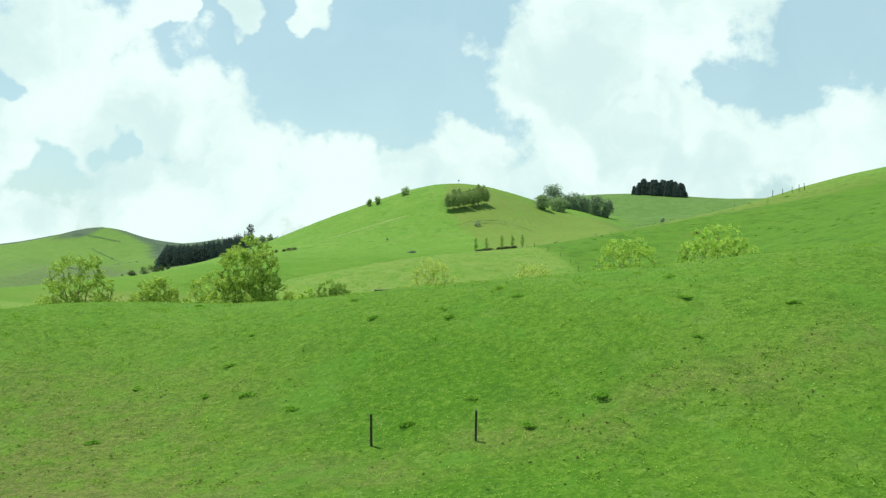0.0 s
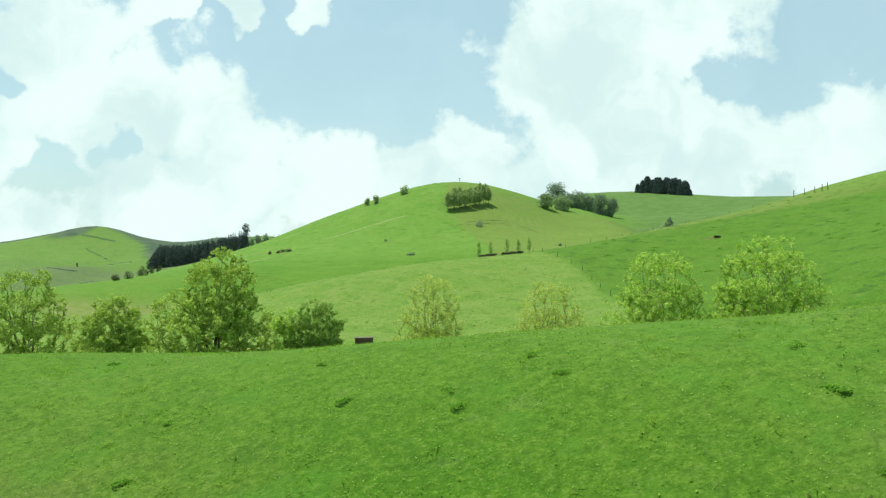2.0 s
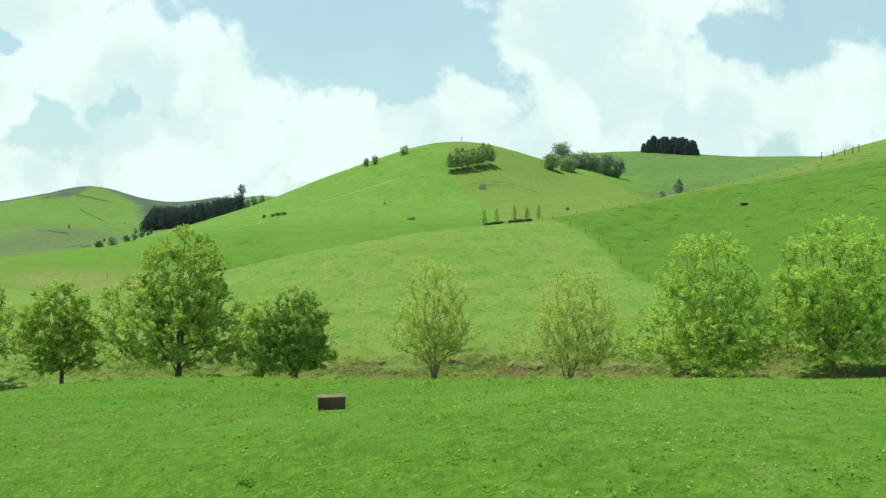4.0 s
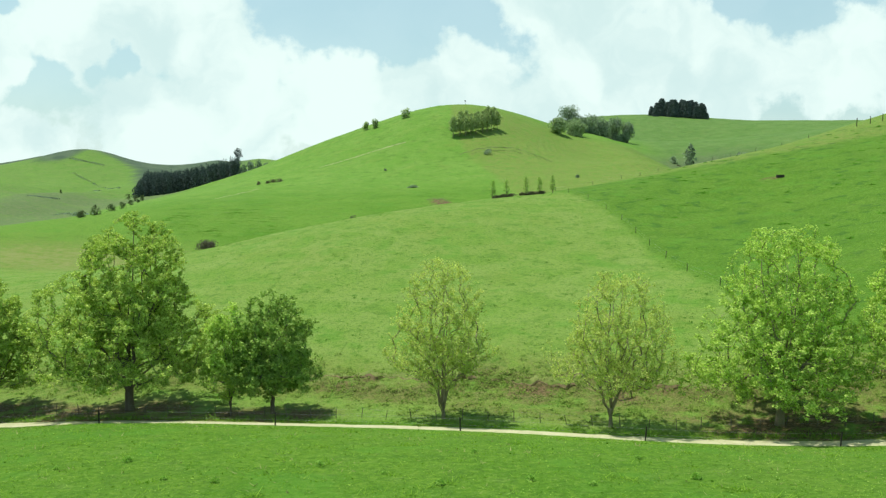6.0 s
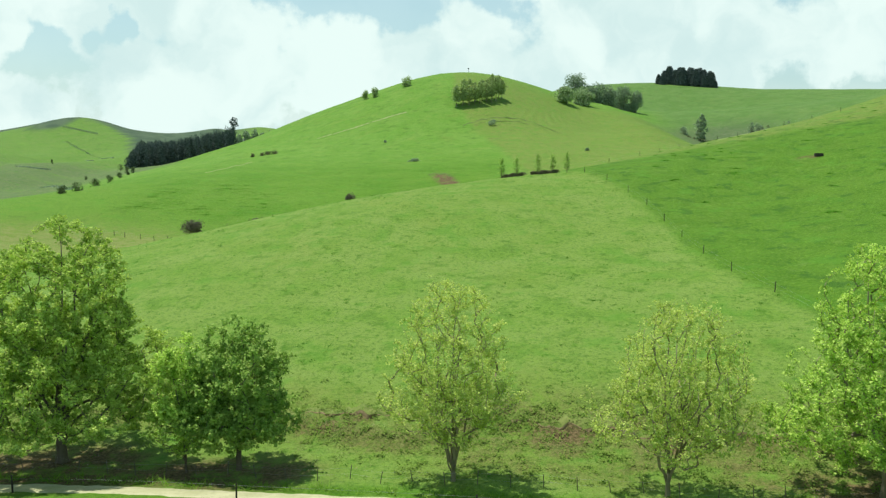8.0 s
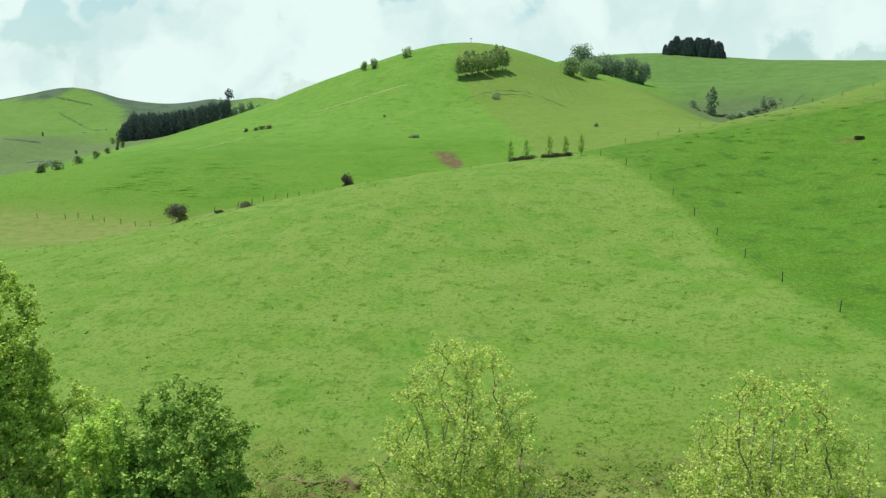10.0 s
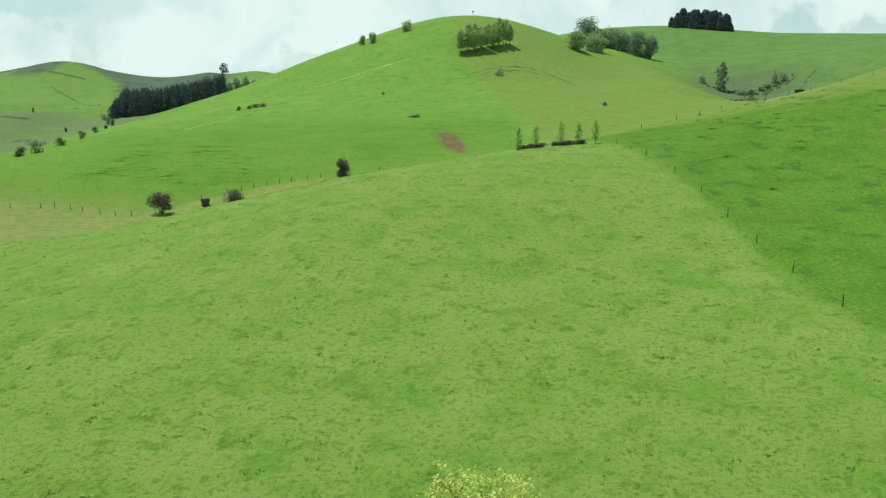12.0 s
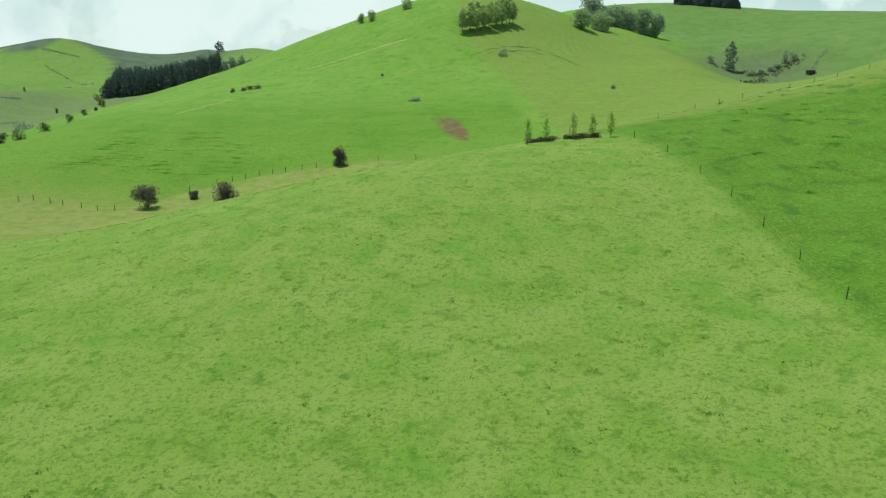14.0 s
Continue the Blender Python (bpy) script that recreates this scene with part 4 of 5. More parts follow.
for x, y, wide, seed in ((-90, 437, 3.5, 61), (-87.5, 438, 4.5, 62), (-84.5, 439, 4, 63), (-94, 435, 2.5, 64)):
    tagged(stand(build_bush("bush", "brownish scrub in an eroded hollow", 1.8, wide, 300, 0.4, RUSSET, seed), x, y), group="scrub in the hollow")

# pines on the far right ridge
pine = build_conifer("pine", "dark mature pine on the far ridge", 20.0, 14, 71, 12, 2600, 1.5, 0.02, 0.42, RIDGE_NEEDLES)
tagged(pine, group="pines on the far ridge")
for k in range(24):
    s = (k + 0.5) / 24
    x, y = 249 + 59 * s + rnd.uniform(-2, 2), 1003 - 22 * s + rnd.uniform(-8, 8)
    size = rnd.uniform(0.78, 1.08) * (0.62 if k in (0, 1) else 0.8 if k in (2, 3) else 0.4 if k == 23 else 1)
    m = pose(x, y, ground_at(x, y) - 0.3, 0, 0, rnd.uniform(0, 360)) @ Matrix.Scale(size, 4)
    if k == 0:
        pine.matrix_world = m
    else:
        copy_thing(pine, m).scale = m.to_scale()


def build_forest():
    """The dark plantation in the valley behind the main hill: too many trees to count."""
    r, rng = random.Random(81), np.random.default_rng(81)
    verts, faces = [], []
    spots, sizes = [], []
    for k in range(560):
        s, back = r.random(), r.random()
        x = -226 + 70 * s - 22 * back
        y = 606 + 26 * s + 80 * back
        edge = min(1.0, 0.45 + 4.0 * s + 0.5 * back)
        z, high, wide = ground_at(x, y), (17.5 + 2.0 * back) * edge * r.uniform(0.88, 1.08), r.uniform(4.5, 6.5)
        tube(verts, faces, [(x, y, z - 0.5), (x, y, z + high)], [0.3, 0.05], 5)
        n = 130
        h = rng.random(n) ** 0.8
        a = rng.random(n) * 2 * math.pi
        reach = wide * 0.6 * (1.02 - h) ** 0.62 * rng.random(n) ** 0.4
        spots.append(np.stack([x + np.cos(a) * reach, y + np.sin(a) * reach, z + high * (0.10 + 0.90 * h)], -1))
        sizes.append(rng.uniform(0.8, 1.7, n) * (1.15 - 0.75 * h))
    v, f = leaf_quads(np.concatenate(spots), np.concatenate(sizes), rng, 0.2)
    base = len(verts)
    verts += v
    faces += [tuple(i + base for i in q) for q in f]
    ob = mesh_part("pine_forest", verts, faces, NEEDLES)
    tagged(ob, "dark block of planted pines in the valley", "forest", kind="stuff")


build_forest()
for k in range(11):
    x, y, high = -153 + 2.6 * k, 634 + 1.2 * k + 9 * (k % 2), 13.5 - 0.75 * k + 2.0 * (k % 3 == 1)
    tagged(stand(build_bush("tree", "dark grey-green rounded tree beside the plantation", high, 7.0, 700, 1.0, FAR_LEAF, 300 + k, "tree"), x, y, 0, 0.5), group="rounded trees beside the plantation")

stand(build_tree("tall_pine", "lone tall pine standing above the plantation", 30, 7, 23, 200, 1.3, NEEDLES, BARK, 83, 1, 0.5, 0.012, clump=1.6), -172, 690)

# bushes along the gully on the left of the hill
for k, (x, y, high, wide) in enumerate(((-126.5, 326.5, 3.4, 4.6), (-130.6, 349, 3.2, 3.8), (-149.5, 405, 3.2, 3.6), (-160, 440, 3, 3.2), (-236, 622, 5.5, 4.6), (-166, 465, 2, 1.8), (-129, 321, 1.6, 3), (-133.8, 331, 2.2, 3.2), (-318, 687, 3.4, 2.2), (-237, 570, 3.8, 2.2), (-176, 496, 4, 3.4), (-200, 546, 4.4, 4.2))):
    tagged(stand(build_bush("bush", "dark rounded bush along the gully", high, wide, 420, 0.4, SHRUB_LEAF, 90 + k), x, y), group="bushes along the gully")

# the small gully on the right: one conifer and scrub
stand(build_tree("tree", "tall dark tree standing in the gully", 17.5, 8.0, 1.5, 1500, 1.0, FAR_LEAF, BARK, 111, 1, 0.35, 0.02, clump=1.3), 168.5, 592)
for k, (x, y, high, wide) in enumerate(((162, 609, 6, 8), (180, 585, 4, 9), (186, 588, 3, 7), (207, 604, 9, 6), (213, 606, 7, 8), (200, 598, 3, 7), (194, 592, 3, 6), (172, 600, 3, 5))):
    tagged(stand(build_bush("bush", "dark scrub bush in the gully", high, wide, 420, 0.7, FAR_LEAF, 120 + k), x, y), group="scrub in the gully")

# shrubs behind the paddock
for x, y, high, wide, seed in ((-32, 306, 5.2, 4.4, 131), (-70, 273, 5.8, 7.0, 132), (-54, 277, 4.6, 6.0, 133), (-62, 280, 2.2, 2.4, 134)):
    tagged(stand(build_bush("shrub", "bare-twigged purplish shrub beside the back fence", high, wide, 2600, 0.34, PURPLE, seed, "shrub"), x, y), group="shrubs behind the paddock")


# ---- fences and small built things ----
def box(bm, size, at=(0, 0, 0), turn=0.0, edge=0.01):
    made = bmesh.ops.create_cube(bm, size=1.0, matrix=Matrix.Translation(at) @ Matrix.Rotation(turn, 4, "Z") @ Matrix.Diagonal((*size, 1)))
    edges = {e for v in made["verts"] for e in v.link_edges}
    if edge:
        bmesh.ops.bevel(bm, geom=list(edges), offset=edge, segments=1, affect="EDGES")


def part(name, bm, mat, parent=None, label=""):
    me = bpy.data.meshes.new(name)
    bm.to_mesh(me)
    bm.free()
    me.materials.append(mat)
    ob = new(name, me)
    ob.parent = parent
    return tagged(ob, label) if label else ob


def post_mesh(high, r, mat):
    verts, faces = [], []
    tube(verts, faces, [(0, 0, -0.3), (0, 0, high * 0.5), (0.01, 0, high - 0.03), (0.01, 0, high)], [r * 1.05, r, r * 0.97, r * 0.8], 8)
    me = bpy.data.meshes.new("post")
    me.from_pydata(verts, [], faces)
    me.materials.append(mat)
    return me


POST_SHAPES = {}


def fence(label, spots, high=1.25, r=0.075, wires=(0.35, 0.75, 1.1), seed=1, lean=3.0, mat=None):
    """A post and wire fence through the spots: each post and each wire is a part."""
    rr = random.Random(seed)
    root = tagged(new("fence"), label, "fence")
    x0, y0 = spots[0]
    root.matrix_world = pose(x0, y0, ground_at(x0, y0))
    z0 = ground_at(x0, y0)
    key = (high, r)
    if key not in POST_SHAPES:
        POST_SHAPES[key] = post_mesh(high, r, mat or POST)
    for x, y in spots:
        ob = new("post", POST_SHAPES[key])
        ob.parent = root
        ob.matrix_basis = pose(x - x0, y - y0, ground_at(x, y) - z0, rr.uniform(-lean, lean), rr.uniform(-lean, lean), rr.uniform(0, 360)) @ Matrix.Scale(rr.uniform(0.92, 1.08), 4)
    for h in wires:
        verts, faces, line = [], [], []
        for (xa, ya), (xb, yb) in zip(spots, spots[1:]):
            n = max(2, int(math.hypot(xb - xa, yb - ya) / 4))
            line += [(xa + (xb - xa) * i / n, ya + (yb - ya) * i / n) for i in range(n)]
        line.append(spots[-1])
        tube(verts, faces, [(x - x0, y - y0, ground_at(x, y) + h - z0) for x, y in line], [0.004] * len(line), 3)
        mesh_part("wire", verts, faces, WIRE, root)
    return root


def along(f, lo, hi, pace, seed, jitter=0.2):
    r = random.Random(seed)
    return [(v, float(f(v)) + r.uniform(-jitter, jitter)) for v in np.arange(lo, hi, pace)]


fence("weathered post and wire fence at the foot of the near slope", [(-3.4, 36.15), (1.45, 35.1)], 1.4, 0.055, (), 5, 1.0)
fence("sparse post and wire fence along the grassy edge of the track", [(x, float(track_y(x)) - 1.35) for x in (-76, -61, -46.5, -31.5, -15.7, -0.2, 14.4, 28.8, 43, 57)], 1.2, 0.06, (0.5, 1.0), 6)
fence("close-set batten fence between the track and the trees", [(x, y + 5.0) for x, y in along(track_y, -62, 48, 2.3, 8, 0.5)], 1.0, 0.032, (0.4, 0.85), 7, 12.0, BATTEN)
fence("post and wire fence down the edge of the grazed paddock", [(float(right_fence_x(y)), y) for y in np.arange(112, 246, 10.5)], 1.15, 0.05, (0.5, 1.0), 9)
fence("post and wire fence along the foot of the hill", [(-104, 270), (-98.5, 273), (-96, 274.5), (-92, 274), (-88.8, 273), (-84, 271.5), (-80, 270.5), (-76.5, 271), (-71, 280), (-65, 286.5), (-60, 292), (-56.7, 294), (-54, 296), (-51, 298), (-48, 299.5), (-45, 301), (-41, 302.5), (-37.6, 304), (-30, 307), (-22, 309), (-12, 308), (0, 300)], 1.3, 0.07, (0.6, 1.2), 10)
fence("post and wire fence over the shoulder of the hill", [(20, 256), (28, 258), (39, 264), (48.2, 270), (54, 272.5), (60, 275.7), (70.7, 277.4), (77, 280), (83.3, 282.7), (92, 286), (101, 289), (110, 291)], 1.1, 0.05, (0.5, 1.0), 12)
fence("tall weathered fence posts along the hill crest", [(123.5, 289), (126, 286), (128.5, 284), (130.6, 283), (132.6, 283)], 2.4, 0.11, (0.6, 1.2), 13)


def build_crate():
    """The rust-brown boarded box on the brow."""
    root = tagged(new("feed_box"), "rust-brown boarded box with a greyish lid on the grass", "box")
    for k in range(4):
        bm = bmesh.new()
        box(bm, (1.14, 0.03, 0.145), (0, -0.22, 0.09 + 0.155 * k))
        part("board", bm, RUST, root)
        bm = bmesh.new()
        box(bm, (1.14, 0.03, 0.145), (0, 0.22, 0.09 + 0.155 * k))
        part("board", bm, RUST, root)
        for side in (-1, 1):
            bm = bmesh.new()
            box(bm, (0.03, 0.40, 0.145), (side * 0.555, 0, 0.09 + 0.155 * k))
            part("board", bm, RUST, root)
    for x in (-0.53, 0.53):
        for y in (-0.185, 0.185):
            bm = bmesh.new()
            box(bm, (0.07, 0.04, 0.68), (x * 0.96, y, 0.30))
            part("corner_post", bm, RUST, root)
    bm = bmesh.new()
    box(bm, (1.26, 0.54, 0.035), (0, 0, 0.655))
    part("lid", bm, LID, root, "greyish weathered lid")
    return root


stand(build_crate(), -5.3, 66.0, 8, 0.08)


def build_trough():
    root = tagged(new("water_trough"), "low dark water trough on a pale bare patch", "trough")
    bm = bmesh.new()
    prof = [(0.0, 0.0), (0.86, 0.0), (0.9, 0.6), (0.8, 0.6), (0.76, 0.15), (0.0, 0.15)]
    n = 24
    rings = [[bm.verts.new((r * math.cos(2 * math.pi * i / n), r * math.sin(2 * math.pi * i / n), z)) for i in range(n)] for r, z in prof[1:5]]
    for a, c in zip(rings, rings[1:]):
        for i in range(n):
            bm.faces.new((a[i], a[(i + 1) % n], c[(i + 1) % n], c[i]))
    bm.faces.new(rings[0][::-1]), bm.faces.new(rings[-1])
    part("basin", bm, POST, root)
    return root


stand(build_trough(), 75.4, 229.6, 0, 0.05)


def build_hut():
    root = tagged(new("shelter"), "small dark shelter with a pale end on the far slope", "shed")
    bm = bmesh.new()
    box(bm, (4.2, 3.0, 2.2), (0, 0, 1.0), 0, 0.05)
    part("walls", bm, POST, root)
    bm = bmesh.new()
    box(bm, (1.2, 2.6, 1.7), (2.7, 0, 0.8), 0, 0.05)
    part("tank", bm, CONCRETE, root, "pale tank")
    bm = bmesh.new()
    box(bm, (4.6, 3.4, 0.15), (0, 0, 2.17), 0, 0.02)
    part("roof", bm, POST, root)
    return root


stand(build_hut(), 210, 574, 20)


def build_pole():
    root = tagged(new("marker_post"), "small marker post on the hilltop", "post")
    verts, faces = [], []
    tube(verts, faces, [(0, 0, -0.3), (0, 0, 3.2)], [0.12, 0.1], 8)
    mesh_part("pole", verts, faces, POST, root)
    bm = bmesh.new()
    box(bm, (1.1, 0.12, 0.7), (0, 0, 2.9))
    part("board", bm, POST, root)
    return root


stand(build_pole(), 13, 622)


def build_sapling(seed):
    return build_tree("sapling", "young upright sapling at the top of the paddock", 4.2, 1.5, 0.6, 420, 0.24, DARK_LEAF, BARK, seed, 1, 0.45, 0.014, clump=0.5)


for k, (x, y) in enumerate(((10.0, 238.5), (13.6, 241.5), (18.4, 242), (21.8, 242.3), (24.8, 240.9))):
    tagged(stand(build_sapling(140 + k), x, y), group="saplings above the paddock")


def build_hedge(x0, y0, x1, y1, seed):
    r, rng = random.Random(seed), np.random.default_rng(seed)
    n = 1500
    s = rng.random(n)
    bumps = 0.75 + 0.25 * np.sin(s * 23) * np.sin(s * 9 + 1)
    x, y = x0 + (x1 - x0) * s + rng.normal(size=n) * 0.25, y0 + (y1 - y0) * s + rng.normal(size=n) * 0.35
    z = height(x, y) + rng.random(n) * 0.85 * bumps
    v, f = leaf_quads(np.stack([x, y, z], -1), rng.uniform(0.2, 0.4, n), rng)
    ob = mesh_part("hedge", v, f, RUSSET)
    return tagged(ob, "low dark brushwood row at the paddock top", "hedge")


build_hedge(17.2, 243.3, 22.9, 242.2, 5)
build_hedge(10.4, 242.5, 15.4, 243.0, 6)


# ---- rushes, weeds and grass ----
def build_tussock(seed, high, wide, blades):
    rng = np.random.default_rng(seed)
    p = rng.normal(size=(blades, 2)) * wide * np.array((0.13, 0.24))
    p += 0.10 * wide * np.sin(5 * p[:, ::-1] / wide + seed)
    p *= np.minimum(1, wide * 0.42 / (np.linalg.norm(p, axis=1) + 1e-6))[:, None]
    k = np.linalg.norm(p, axis=1) / (wide * 0.5)
    z = high * np.exp(-2.2 * k ** 2) * rng.random(blades) ** 1.5
    v, faces = leaf_quads(np.stack([p[:, 0], p[:, 1], z + 0.02], -1), rng.uniform(0.06, 0.13, blades), rng, -0.5, 0.6)
    ob = mesh_part("rush_tussock", v, faces, TUSSOCK_BLADE)
    return tagged(ob, "low soft tussock of darker green in the pasture", "grass tussock", "tussocks on the near slope")


shapes = [build_tussock(150 + k, 0.12 + 0.03 * k, 0.9 + 0.15 * k, 340) for k in range(3)]
TUSSOCKS = [(-18.3, 46.2), (-13.8, 44.6), (-11.1, 43.9), (-13.3, 48.2), (-13.0, 52.6), (-8.2, 41.4), (-17.8, 39.2), (-4.6, 51.4), (0.0, 50.2), (1.4, 38.9), (-1.7, 37.6), (7.6, 37.1), (13.2, 40.1),
            (18.9, 41.6), (14.2, 48.4), (3.9, 35.7), (-6.5, 56.7), (0.5, 48.6), (3.8, 52.3), (13.8, 44.4), (4.8, 49.6), (-19.7, 62.4)]
for k, (x, y) in enumerate(TUSSOCKS):
    m = pose(x, y, ground_at(x, y), 0, 0, 50 * k) @ Matrix.Scale(0.8 + 0.13 * (k % 4), 4)
    if k < 3:
        shapes[k].matrix_world = m
    else:
        copy_thing(shapes[k % 3], m).scale = m.to_scale()


def build_dock(seed):
    """A rosette of broad upright leaves."""
    rng = np.random.default_rng(seed)
    n = 90
    a, k = rng.random(n) * 2 * math.pi, rng.random(n) ** 0.7
    spots = np.stack([np.cos(a) * k * 0.32, np.sin(a) * k * 0.32, 0.08 + 0.34 * (1 - k ** 2) * rng.random(n)], -1)
    v, f = leaf_quads(spots, rng.uniform(0.10, 0.24, n), rng, -0.6, 0.5)
    return tagged(mesh_part("dock_weed", v, f, DOCK), "pale green dock weed standing in the pasture", "weed", "dock weeds on the near pasture")


docks = [build_dock(260 + k) for k in range(3)]
DOCKS = [(-20.0, 86.9), (-14.1, 84.9), (-11.6, 84.2), (-7.5, 87.7), (-4.2, 85.5), (0.1, 90.7), (2.3, 83.5), (9.6, 84.0), (11.8, 83.8), (4.8, 82.6), (-1.6, 83.1), (-17.3, 88.6), (-9.8, 86.2), (8.2, 88.6)]
for k, (x, y) in enumerate(DOCKS):
    m = pose(x, y, ground_at(x, y), 0, 0, 70 * k) @ Matrix.Scale(0.42 + 0.12 * (k * 5 % 4), 4)
    if k < 3:
        docks[k].matrix_world = m
    else:
        copy_thing(docks[k % 3], m).scale = m.to_scale()


def blades_mesh(name, label, x, y, high, wide, mat, rng, category="grass", blades=4, slim=0.16):
    """Leaning grass blades in small clumps at the places x, y: one mesh."""
    n = len(x) * blades
    cx, cy = np.repeat(x, blades) + rng.normal(size=n) * wide, np.repeat(y, blades) + rng.normal(size=n) * wide
    h = np.repeat(high, blades) * rng.uniform(0.6, 1.15, n)
    z = height(cx, cy) - 0.02
    a, lean = rng.random(n) * 2 * math.pi, rng.normal(size=(n, 2)) * 1.3
    w = slim * h + 0.012
    dx, dy = np.cos(a) * w, np.sin(a) * w
    p0, p1 = np.stack([cx - dx, cy - dy, z], -1), np.stack([cx + dx, cy + dy, z], -1)
    tip = np.stack([cx + lean[:, 0] * h, cy + lean[:, 1] * h, z + h], -1)
    v = np.stack([p0, p1, tip], 1).reshape(-1, 3)
    me = bpy.data.meshes.new(name)
    me.vertices.add(3 * n), me.loops.add(3 * n), me.polygons.add(n)
    me.vertices.foreach_set("co", v.ravel())
    me.loops.foreach_set("vertex_index", np.arange(3 * n))
    me.polygons.foreach_set("loop_start", np.arange(n) * 3)
    me.update(calc_edges=True)
    me.materials.append(mat)
    return tagged(new(name, me), label, category, kind="stuff")


def scatter(count, x0, x1, y0, y1, seed, keep):
    """Places in a stretch of the plan, kept where keep(x, y) is above a random share."""
    rng = np.random.default_rng(seed)
    x, y = rng.uniform(x0, x1, count), rng.uniform(y0, y1, count)
    ok = rng.random(count) < keep(x, y)
    return x[ok], y[ok], rng


def patchy(x, y):
    return 0.5 + 0.5 * np.sin(x * 0.9 + 2 * np.sin(y * 0.37)) * np.sin(y * 0.8 + 2 * np.sin(x * 0.29))


def sward_mesh(name, label, x, y, size, lift, mat, rng, tilt=0.45, category="grass"):
    """Low leafy tufts lying over the turf: one small tilted leaf patch at each place."""
    n = len(x)
    z = height(x, y)
    slope_x, slope_y = (height(x + 0.5, y) - z) / 0.5, (height(x, y + 0.5) - z) / 0.5
    a = rng.random(n) * 2 * math.pi
    up = np.stack([-slope_x, -slope_y, np.ones(n)], -1) + rng.normal(size=(n, 3)) * tilt
    up /= np.linalg.norm(up, axis=1)[:, None]
    side = np.cross(up, np.stack([np.cos(a), np.sin(a), np.zeros(n)], -1))
    side /= np.linalg.norm(side, axis=1)[:, None]
    fore = np.cross(side, up)
    c = np.stack([x, y, z + lift * rng.random(n) + 0.02], -1)
    s1, s2 = (size * rng.uniform(0.5, 1.0, n))[:, None], (size * rng.uniform(0.25, 0.6, n))[:, None]
    v = np.stack([c - fore * s1 * 0.5, c + side * s2 * 0.5, c + fore * s1 * 0.5, c - side * s2 * 0.5], 1).reshape(-1, 3)
    me = bpy.data.meshes.new(name)
    me.vertices.add(4 * n), me.loops.add(4 * n), me.polygons.add(n)
    me.vertices.foreach_set("co", v.ravel())
    me.loops.foreach_set("vertex_index", np.arange(4 * n))
    me.polygons.foreach_set("loop_start", np.arange(n) * 4)
    me.update(calc_edges=True)
    me.materials.append(mat)
    return tagged(new(name, me), label, category, kind="stuff")


near = lambda x, y: np.where(y < track_y(x) - 2.0, 0.35 + 0.6 * patchy(x, y), 0) * (np.abs(x) < 12 + 0.62 * y)
x, y, rng = scatter(110000, -52, 52, 22, 112, 201, near)
sward_mesh("grass", "lush tufted grass over the near slope", x, y, 0.05 + 0.15 * rng.random(len(x)) ** 2, 0.05, GRASS_BLADE, rng, 0.55)
x, y, rng = scatter(20000, -46, 46, 24, 112, 202, near)
blades_mesh("grass_tufts", "upright grass tufts over the near slope", x, y, rng.uniform(0.05, 0.15, len(x)), 0.1, TUFT_BLADE, rng, "grass", 4, 0.09)
x, y, rng = scatter(900, -36, 40, 26, 108, 221, near)
x, y = np.repeat(x, 9) + rng.normal(size=9 * len(x)) * 0.24, np.repeat(y, 9) + rng.normal(size=9 * len(y)) * 0.24
blades_mesh("grass_clumps", "fresh leafy clumps standing out of the near pasture", x, y, rng.uniform(0.08, 0.2, len(x)), 0.14, TUFT_BLADE, rng, "grass", 4, 0.12)
# specks of painted glint, denser towards the right
x, y, rng = scatter(90000, -40, 46, 24, 112, 216, lambda x, y: near(x, y) * (0.10 + 0.9 * patchy(x * 0.31 + 2, y * 0.27) ** 1.5) * (0.45 + 0.55 * step(x, -12, 6)))
sward_mesh("pale_leaves", "small clover leaves in the near pasture, sun glints painted as pale colour", x, y, rng.uniform(0.05, 0.11, len(x)), 0.07, GLINT_LEAF, rng, 0.35)
x, y, rng = scatter(3200, -34, 40, 25, 46, 204, lambda x, y: (0.15 + 0.85 * patchy(x * 0.6, y * 0.6)) * np.maximum(np.exp(-((y - 33.5 - 0.13 * x) / 3.5) ** 2), 0.8 * (x < -8)))
sward_mesh("hoof_marks", "small dark hoof-trodden marks in the turf", x, y, rng.uniform(0.10, 0.28, len(x)), 0.05, TRODDEN, rng, 0.12, "trodden turf")
x, y, rng = scatter(3000, -40, 40, 50, 108, 203, lambda x, y: np.where(y < track_y(x) - 2.2, 0.2 + 0.8 * patchy(x * 0.5, y * 0.5) ** 2, 0))
blades_mesh("seed_stalks", "pale seeding grass stalks on the near slope", x, y, rng.uniform(0.07, 0.17, len(x)), 0.12, STALK, rng, "grass", 3)
x, y, rng = scatter(70000, -85, 75, 118, 235, 205, lambda x, y: (y > track_y(x) + 2) * (np.abs(x) < 5 + 0.62 * (y - 60)) * (0.25 + 0.6 * patchy(x * 0.7, y * 0.7)))
sward_mesh("short_grass", "short grazed sward over the paddock", x, y, 0.07 + 0.25 * rng.random(len(x)) ** 2, 0.03, PADDOCK_LEAF, rng, 0.35)
x, y, rng = scatter(3600, -85, 75, 120, 240, 206, lambda x, y: (y > track_y(x) + 4) * (x < right_fence_x(y)) * (0.15 + 0.85 * patchy(x * 0.35, y * 0.35) ** 2))
x, y = np.repeat(x, 11) + rng.normal(size=11 * len(x)) * 0.20, np.repeat(y, 11) + rng.normal(size=11 * len(y)) * 0.15
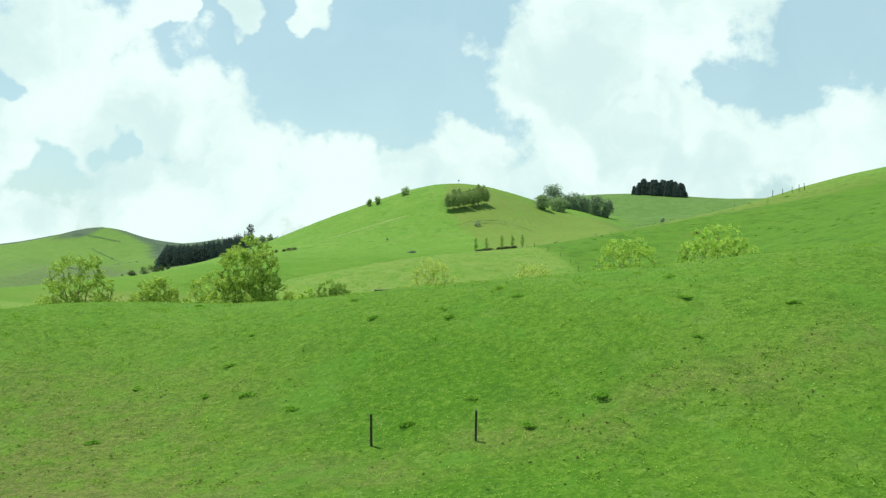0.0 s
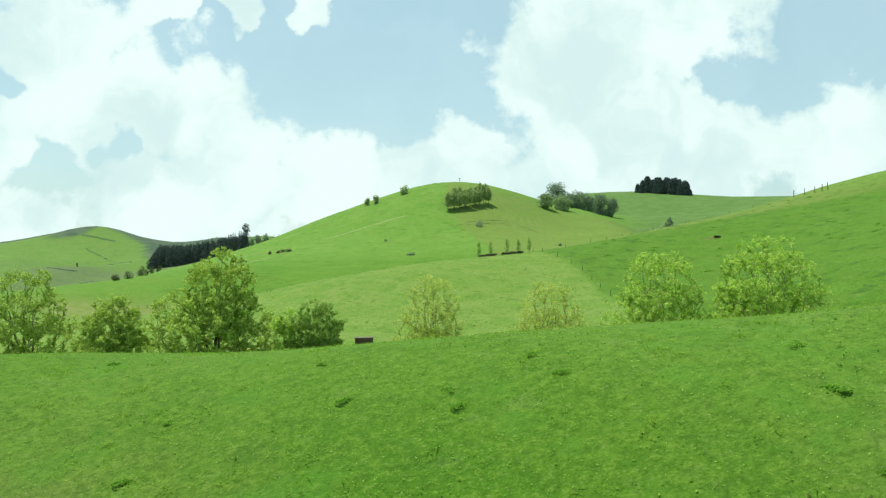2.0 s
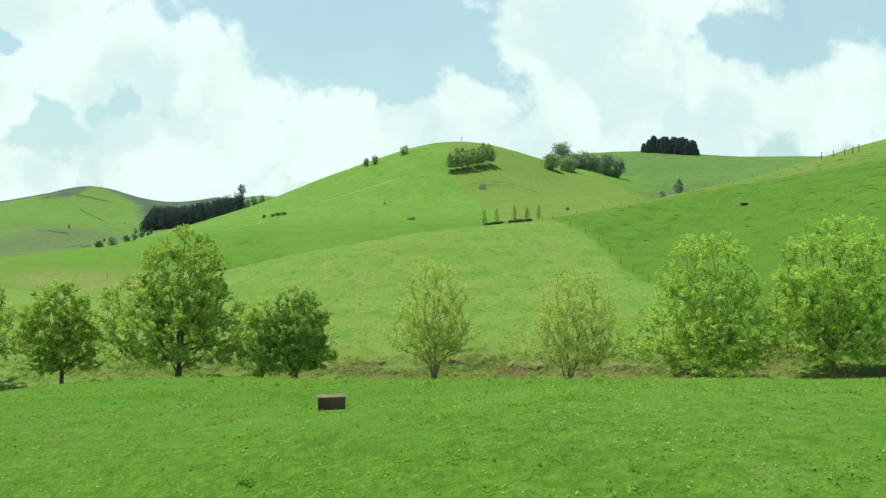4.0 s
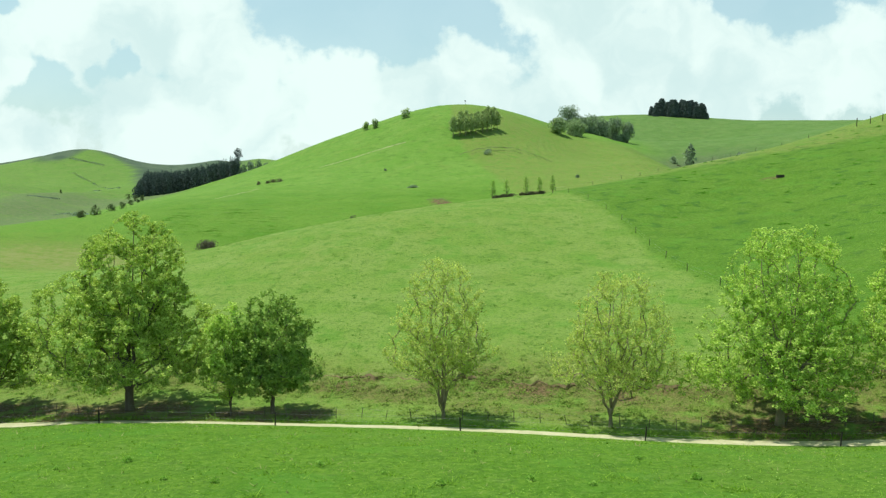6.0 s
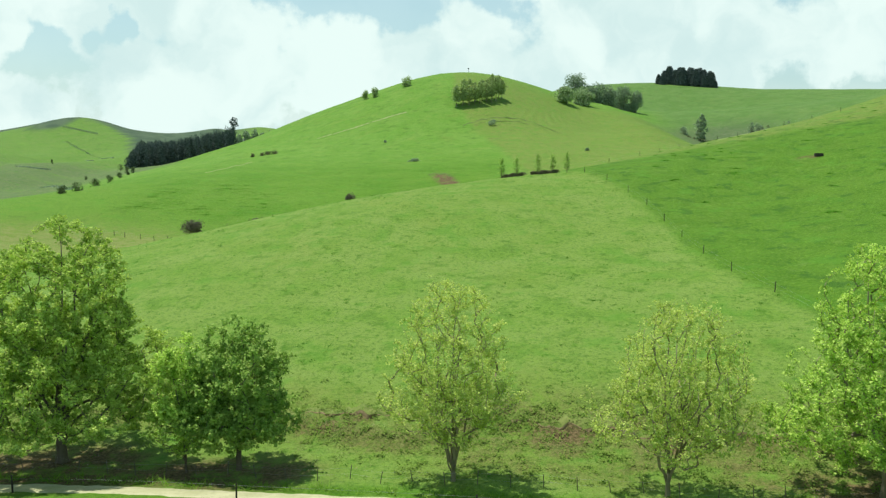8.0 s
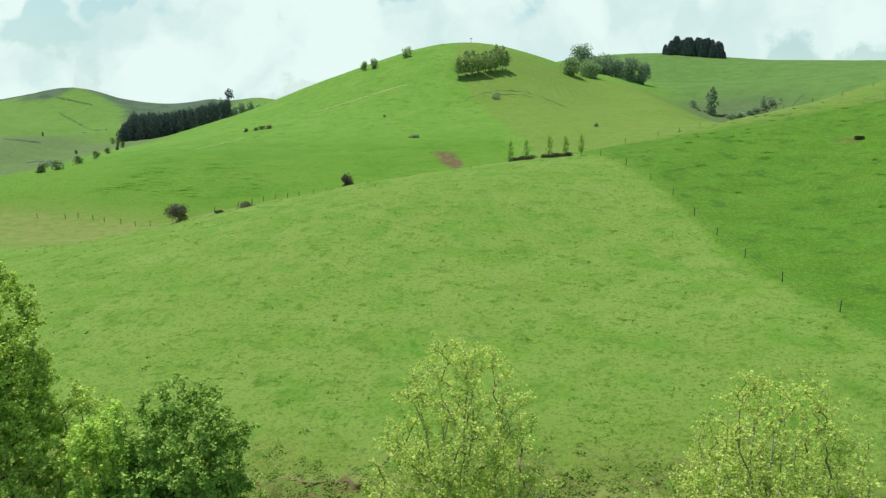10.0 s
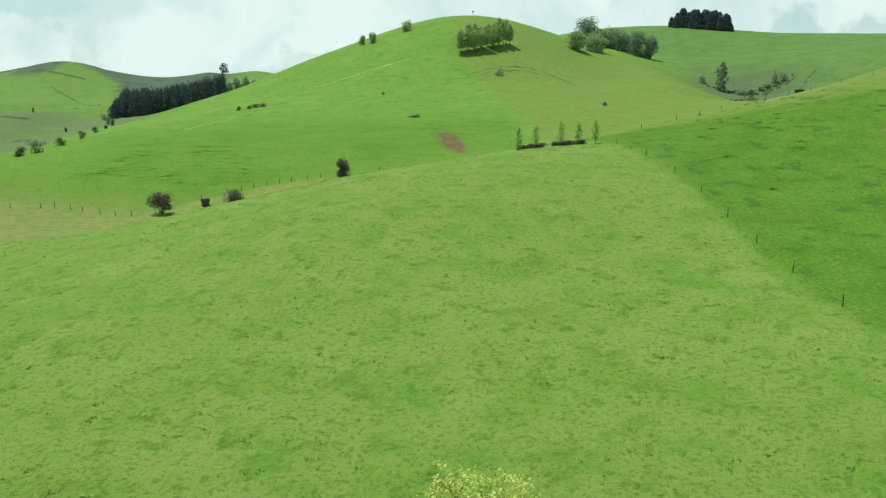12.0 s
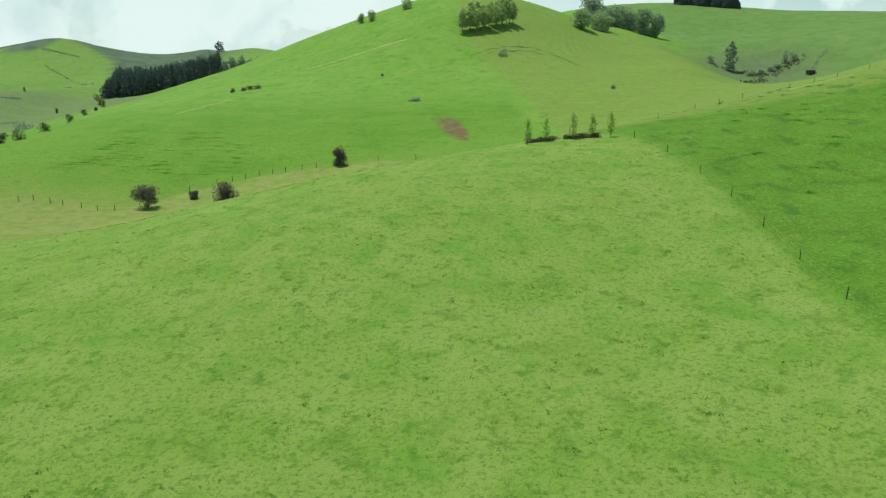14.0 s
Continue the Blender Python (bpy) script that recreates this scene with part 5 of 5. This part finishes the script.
sward_mesh("dark_tufts", "small dark grass tufts left by grazing", x, y, rng.uniform(0.12, 0.27, len(x)), 0.1, RANK_LEAF, rng, 0.7)
x, y, rng = scatter(9500, -66, 58, 110, 145, 207, lambda x, y: (np.exp(-((y - bank_y(x) - 2) / 4) ** 2) + 0.6 * np.exp(-((y - bank_y(x) + 5) / 4) ** 2) * (x > -6)) * (0.2 + 0.8 * patchy(x * 0.7, y * 0.7)))
x, y = np.repeat(x, 22) + rng.normal(size=22 * len(x)) * 0.26, np.repeat(y, 22) + rng.normal(size=22 * len(y)) * 0.2
sward_mesh("weeds", "clumps of rank weeds along the slumped bank", x, y, rng.uniform(0.12, 0.34, len(x)), 0.22, RUSH, rng, 0.4, "weeds")
x, y, rng = scatter(5200, -20, 28, 122, 136, 219, lambda x, y: np.exp(-((y - lip_y(x) - 0.7) / 0.7) ** 2) * (0.35 + 0.65 * patchy(x * 1.1, y)))
x, y = np.repeat(x, 9) + rng.normal(size=9 * len(x)) * 0.16, np.repeat(y, 9) + rng.normal(size=9 * len(y)) * 0.12
sward_mesh("bank_weeds", "tufts of rank weeds on the broken bank edge", x, y, rng.uniform(0.1, 0.26, len(x)), 0.5, RUSH, rng, 0.7, "weeds")
x, y, rng = scatter(40000, -60, 55, 118, 138, 209, lambda x, y: np.exp(-((y - bank_y(x) - 1.5) / 3.5) ** 2) * (1 - patchy(x * 1.3, y * 1.2)) * 0.8)
blades_mesh("dry_weeds", "dry straw-coloured weeds on the slumped bank", x, y, rng.uniform(0.06, 0.16, len(x)), 0.13, STALK, rng, "weeds")
x, y, rng = scatter(26000, -75, 60, 106, 130, 215, lambda x, y: np.exp(-((y - track_y(x) - 2.5) / 0.7) ** 2) * (0.35 + 0.65 * patchy(x * 0.8, y)))
blades_mesh("verge_grass", "tall bright grass along the verge of the track", x, y, rng.uniform(0.22, 0.55, len(x)), 0.14, VERGE_BLADE, rng, "grass", 6, 0.05)


def dashes(count, x0, x1, y0, y1, seed, long=0.8, thick=0.25):
    """Short lines of ranker grass lying along the slope's contours."""
    r = np.random.default_rng(seed)
    xs, ys = [], []
    for k in range(count):
        cx, cy, n = r.uniform(x0, x1), r.uniform(y0, y1), int(r.uniform(30, 80))
        gx, gy = ground_at(cx + 1, cy) - ground_at(cx - 1, cy), ground_at(cx, cy + 1) - ground_at(cx, cy - 1)
        ln = math.hypot(gx, gy) + 1e-6
        along_ = r.normal(size=n) * r.uniform(0.5, 1.3) * long
        across = r.normal(size=n) * thick
        xs.append(cx - gy / ln * along_ + gx / ln * across)
        ys.append(cy + gx / ln * along_ + gy / ln * across)
    return np.concatenate(xs), np.concatenate(ys), r


x, y, rng = dashes(110, 40, 125, 165, 285, 211, 0.6)
sward_mesh("rank_grass", "ranker grass lines on the ungrazed slope", x, y, rng.uniform(0.25, 0.55, len(x)), 0.05, RANK_LEAF, rng, 0.3)
x, y, rng = dashes(95, -100, -58, 297, 338, 213, 1.1, 0.10)
sward_mesh("terrace_grass", "dark grass lines along stock terraces on the hill", x, y, rng.uniform(0.25, 0.5, len(x)), 0.05, RANK_LEAF, rng, 0.25)


def scrub_line(name, label, spots, mat, seed, size=2.0, tall=1.2, count=260):
    """Low scrub following a crease of the land."""
    r = np.random.default_rng(seed)
    k = r.random(count) * (len(spots) - 1)
    px, py = np.interp(k, range(len(spots)), [p[0] for p in spots]), np.interp(k, range(len(spots)), [p[1] for p in spots])
    px, py = px + r.normal(size=count) * size * 0.7, py + r.normal(size=count) * size * 1.2
    z = height(px, py) + r.random(count) ** 2 * tall
    v, f = leaf_quads(np.stack([px, py, z], -1), r.uniform(0.4, 1.0, count) * size, r)
    return tagged(mesh_part(name, v, f, mat), label, "scrub", kind="stuff")


for k, line in enumerate((((-441, 959), (-418, 949), (-393, 940)), ((-411, 900), (-377, 866), (-345, 832), (-309, 783)), ((-344, 786), (-315, 751)), ((-226, 495), (-190, 443), (-171, 415)), ((-304, 611), (-297, 627), (-299, 643)))):
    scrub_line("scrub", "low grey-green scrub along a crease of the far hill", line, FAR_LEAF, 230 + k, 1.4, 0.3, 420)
for k, line in enumerate((((163, 600), (178, 586), (190, 582)), ((190, 582), (205, 597), (222, 610)), ((163, 552), (172, 560), (182, 572)))):
    scrub_line("scrub", "brownish scrub lining the small gully", line, RUSSET, 240 + k, 2.0, 0.9, 130)
scrub_line("scrub", "narrow dark hedge line climbing from the shelter", ((212, 579), (224, 596), (236, 612)), FAR_LEAF, 250, 0.8, 1.2, 260)
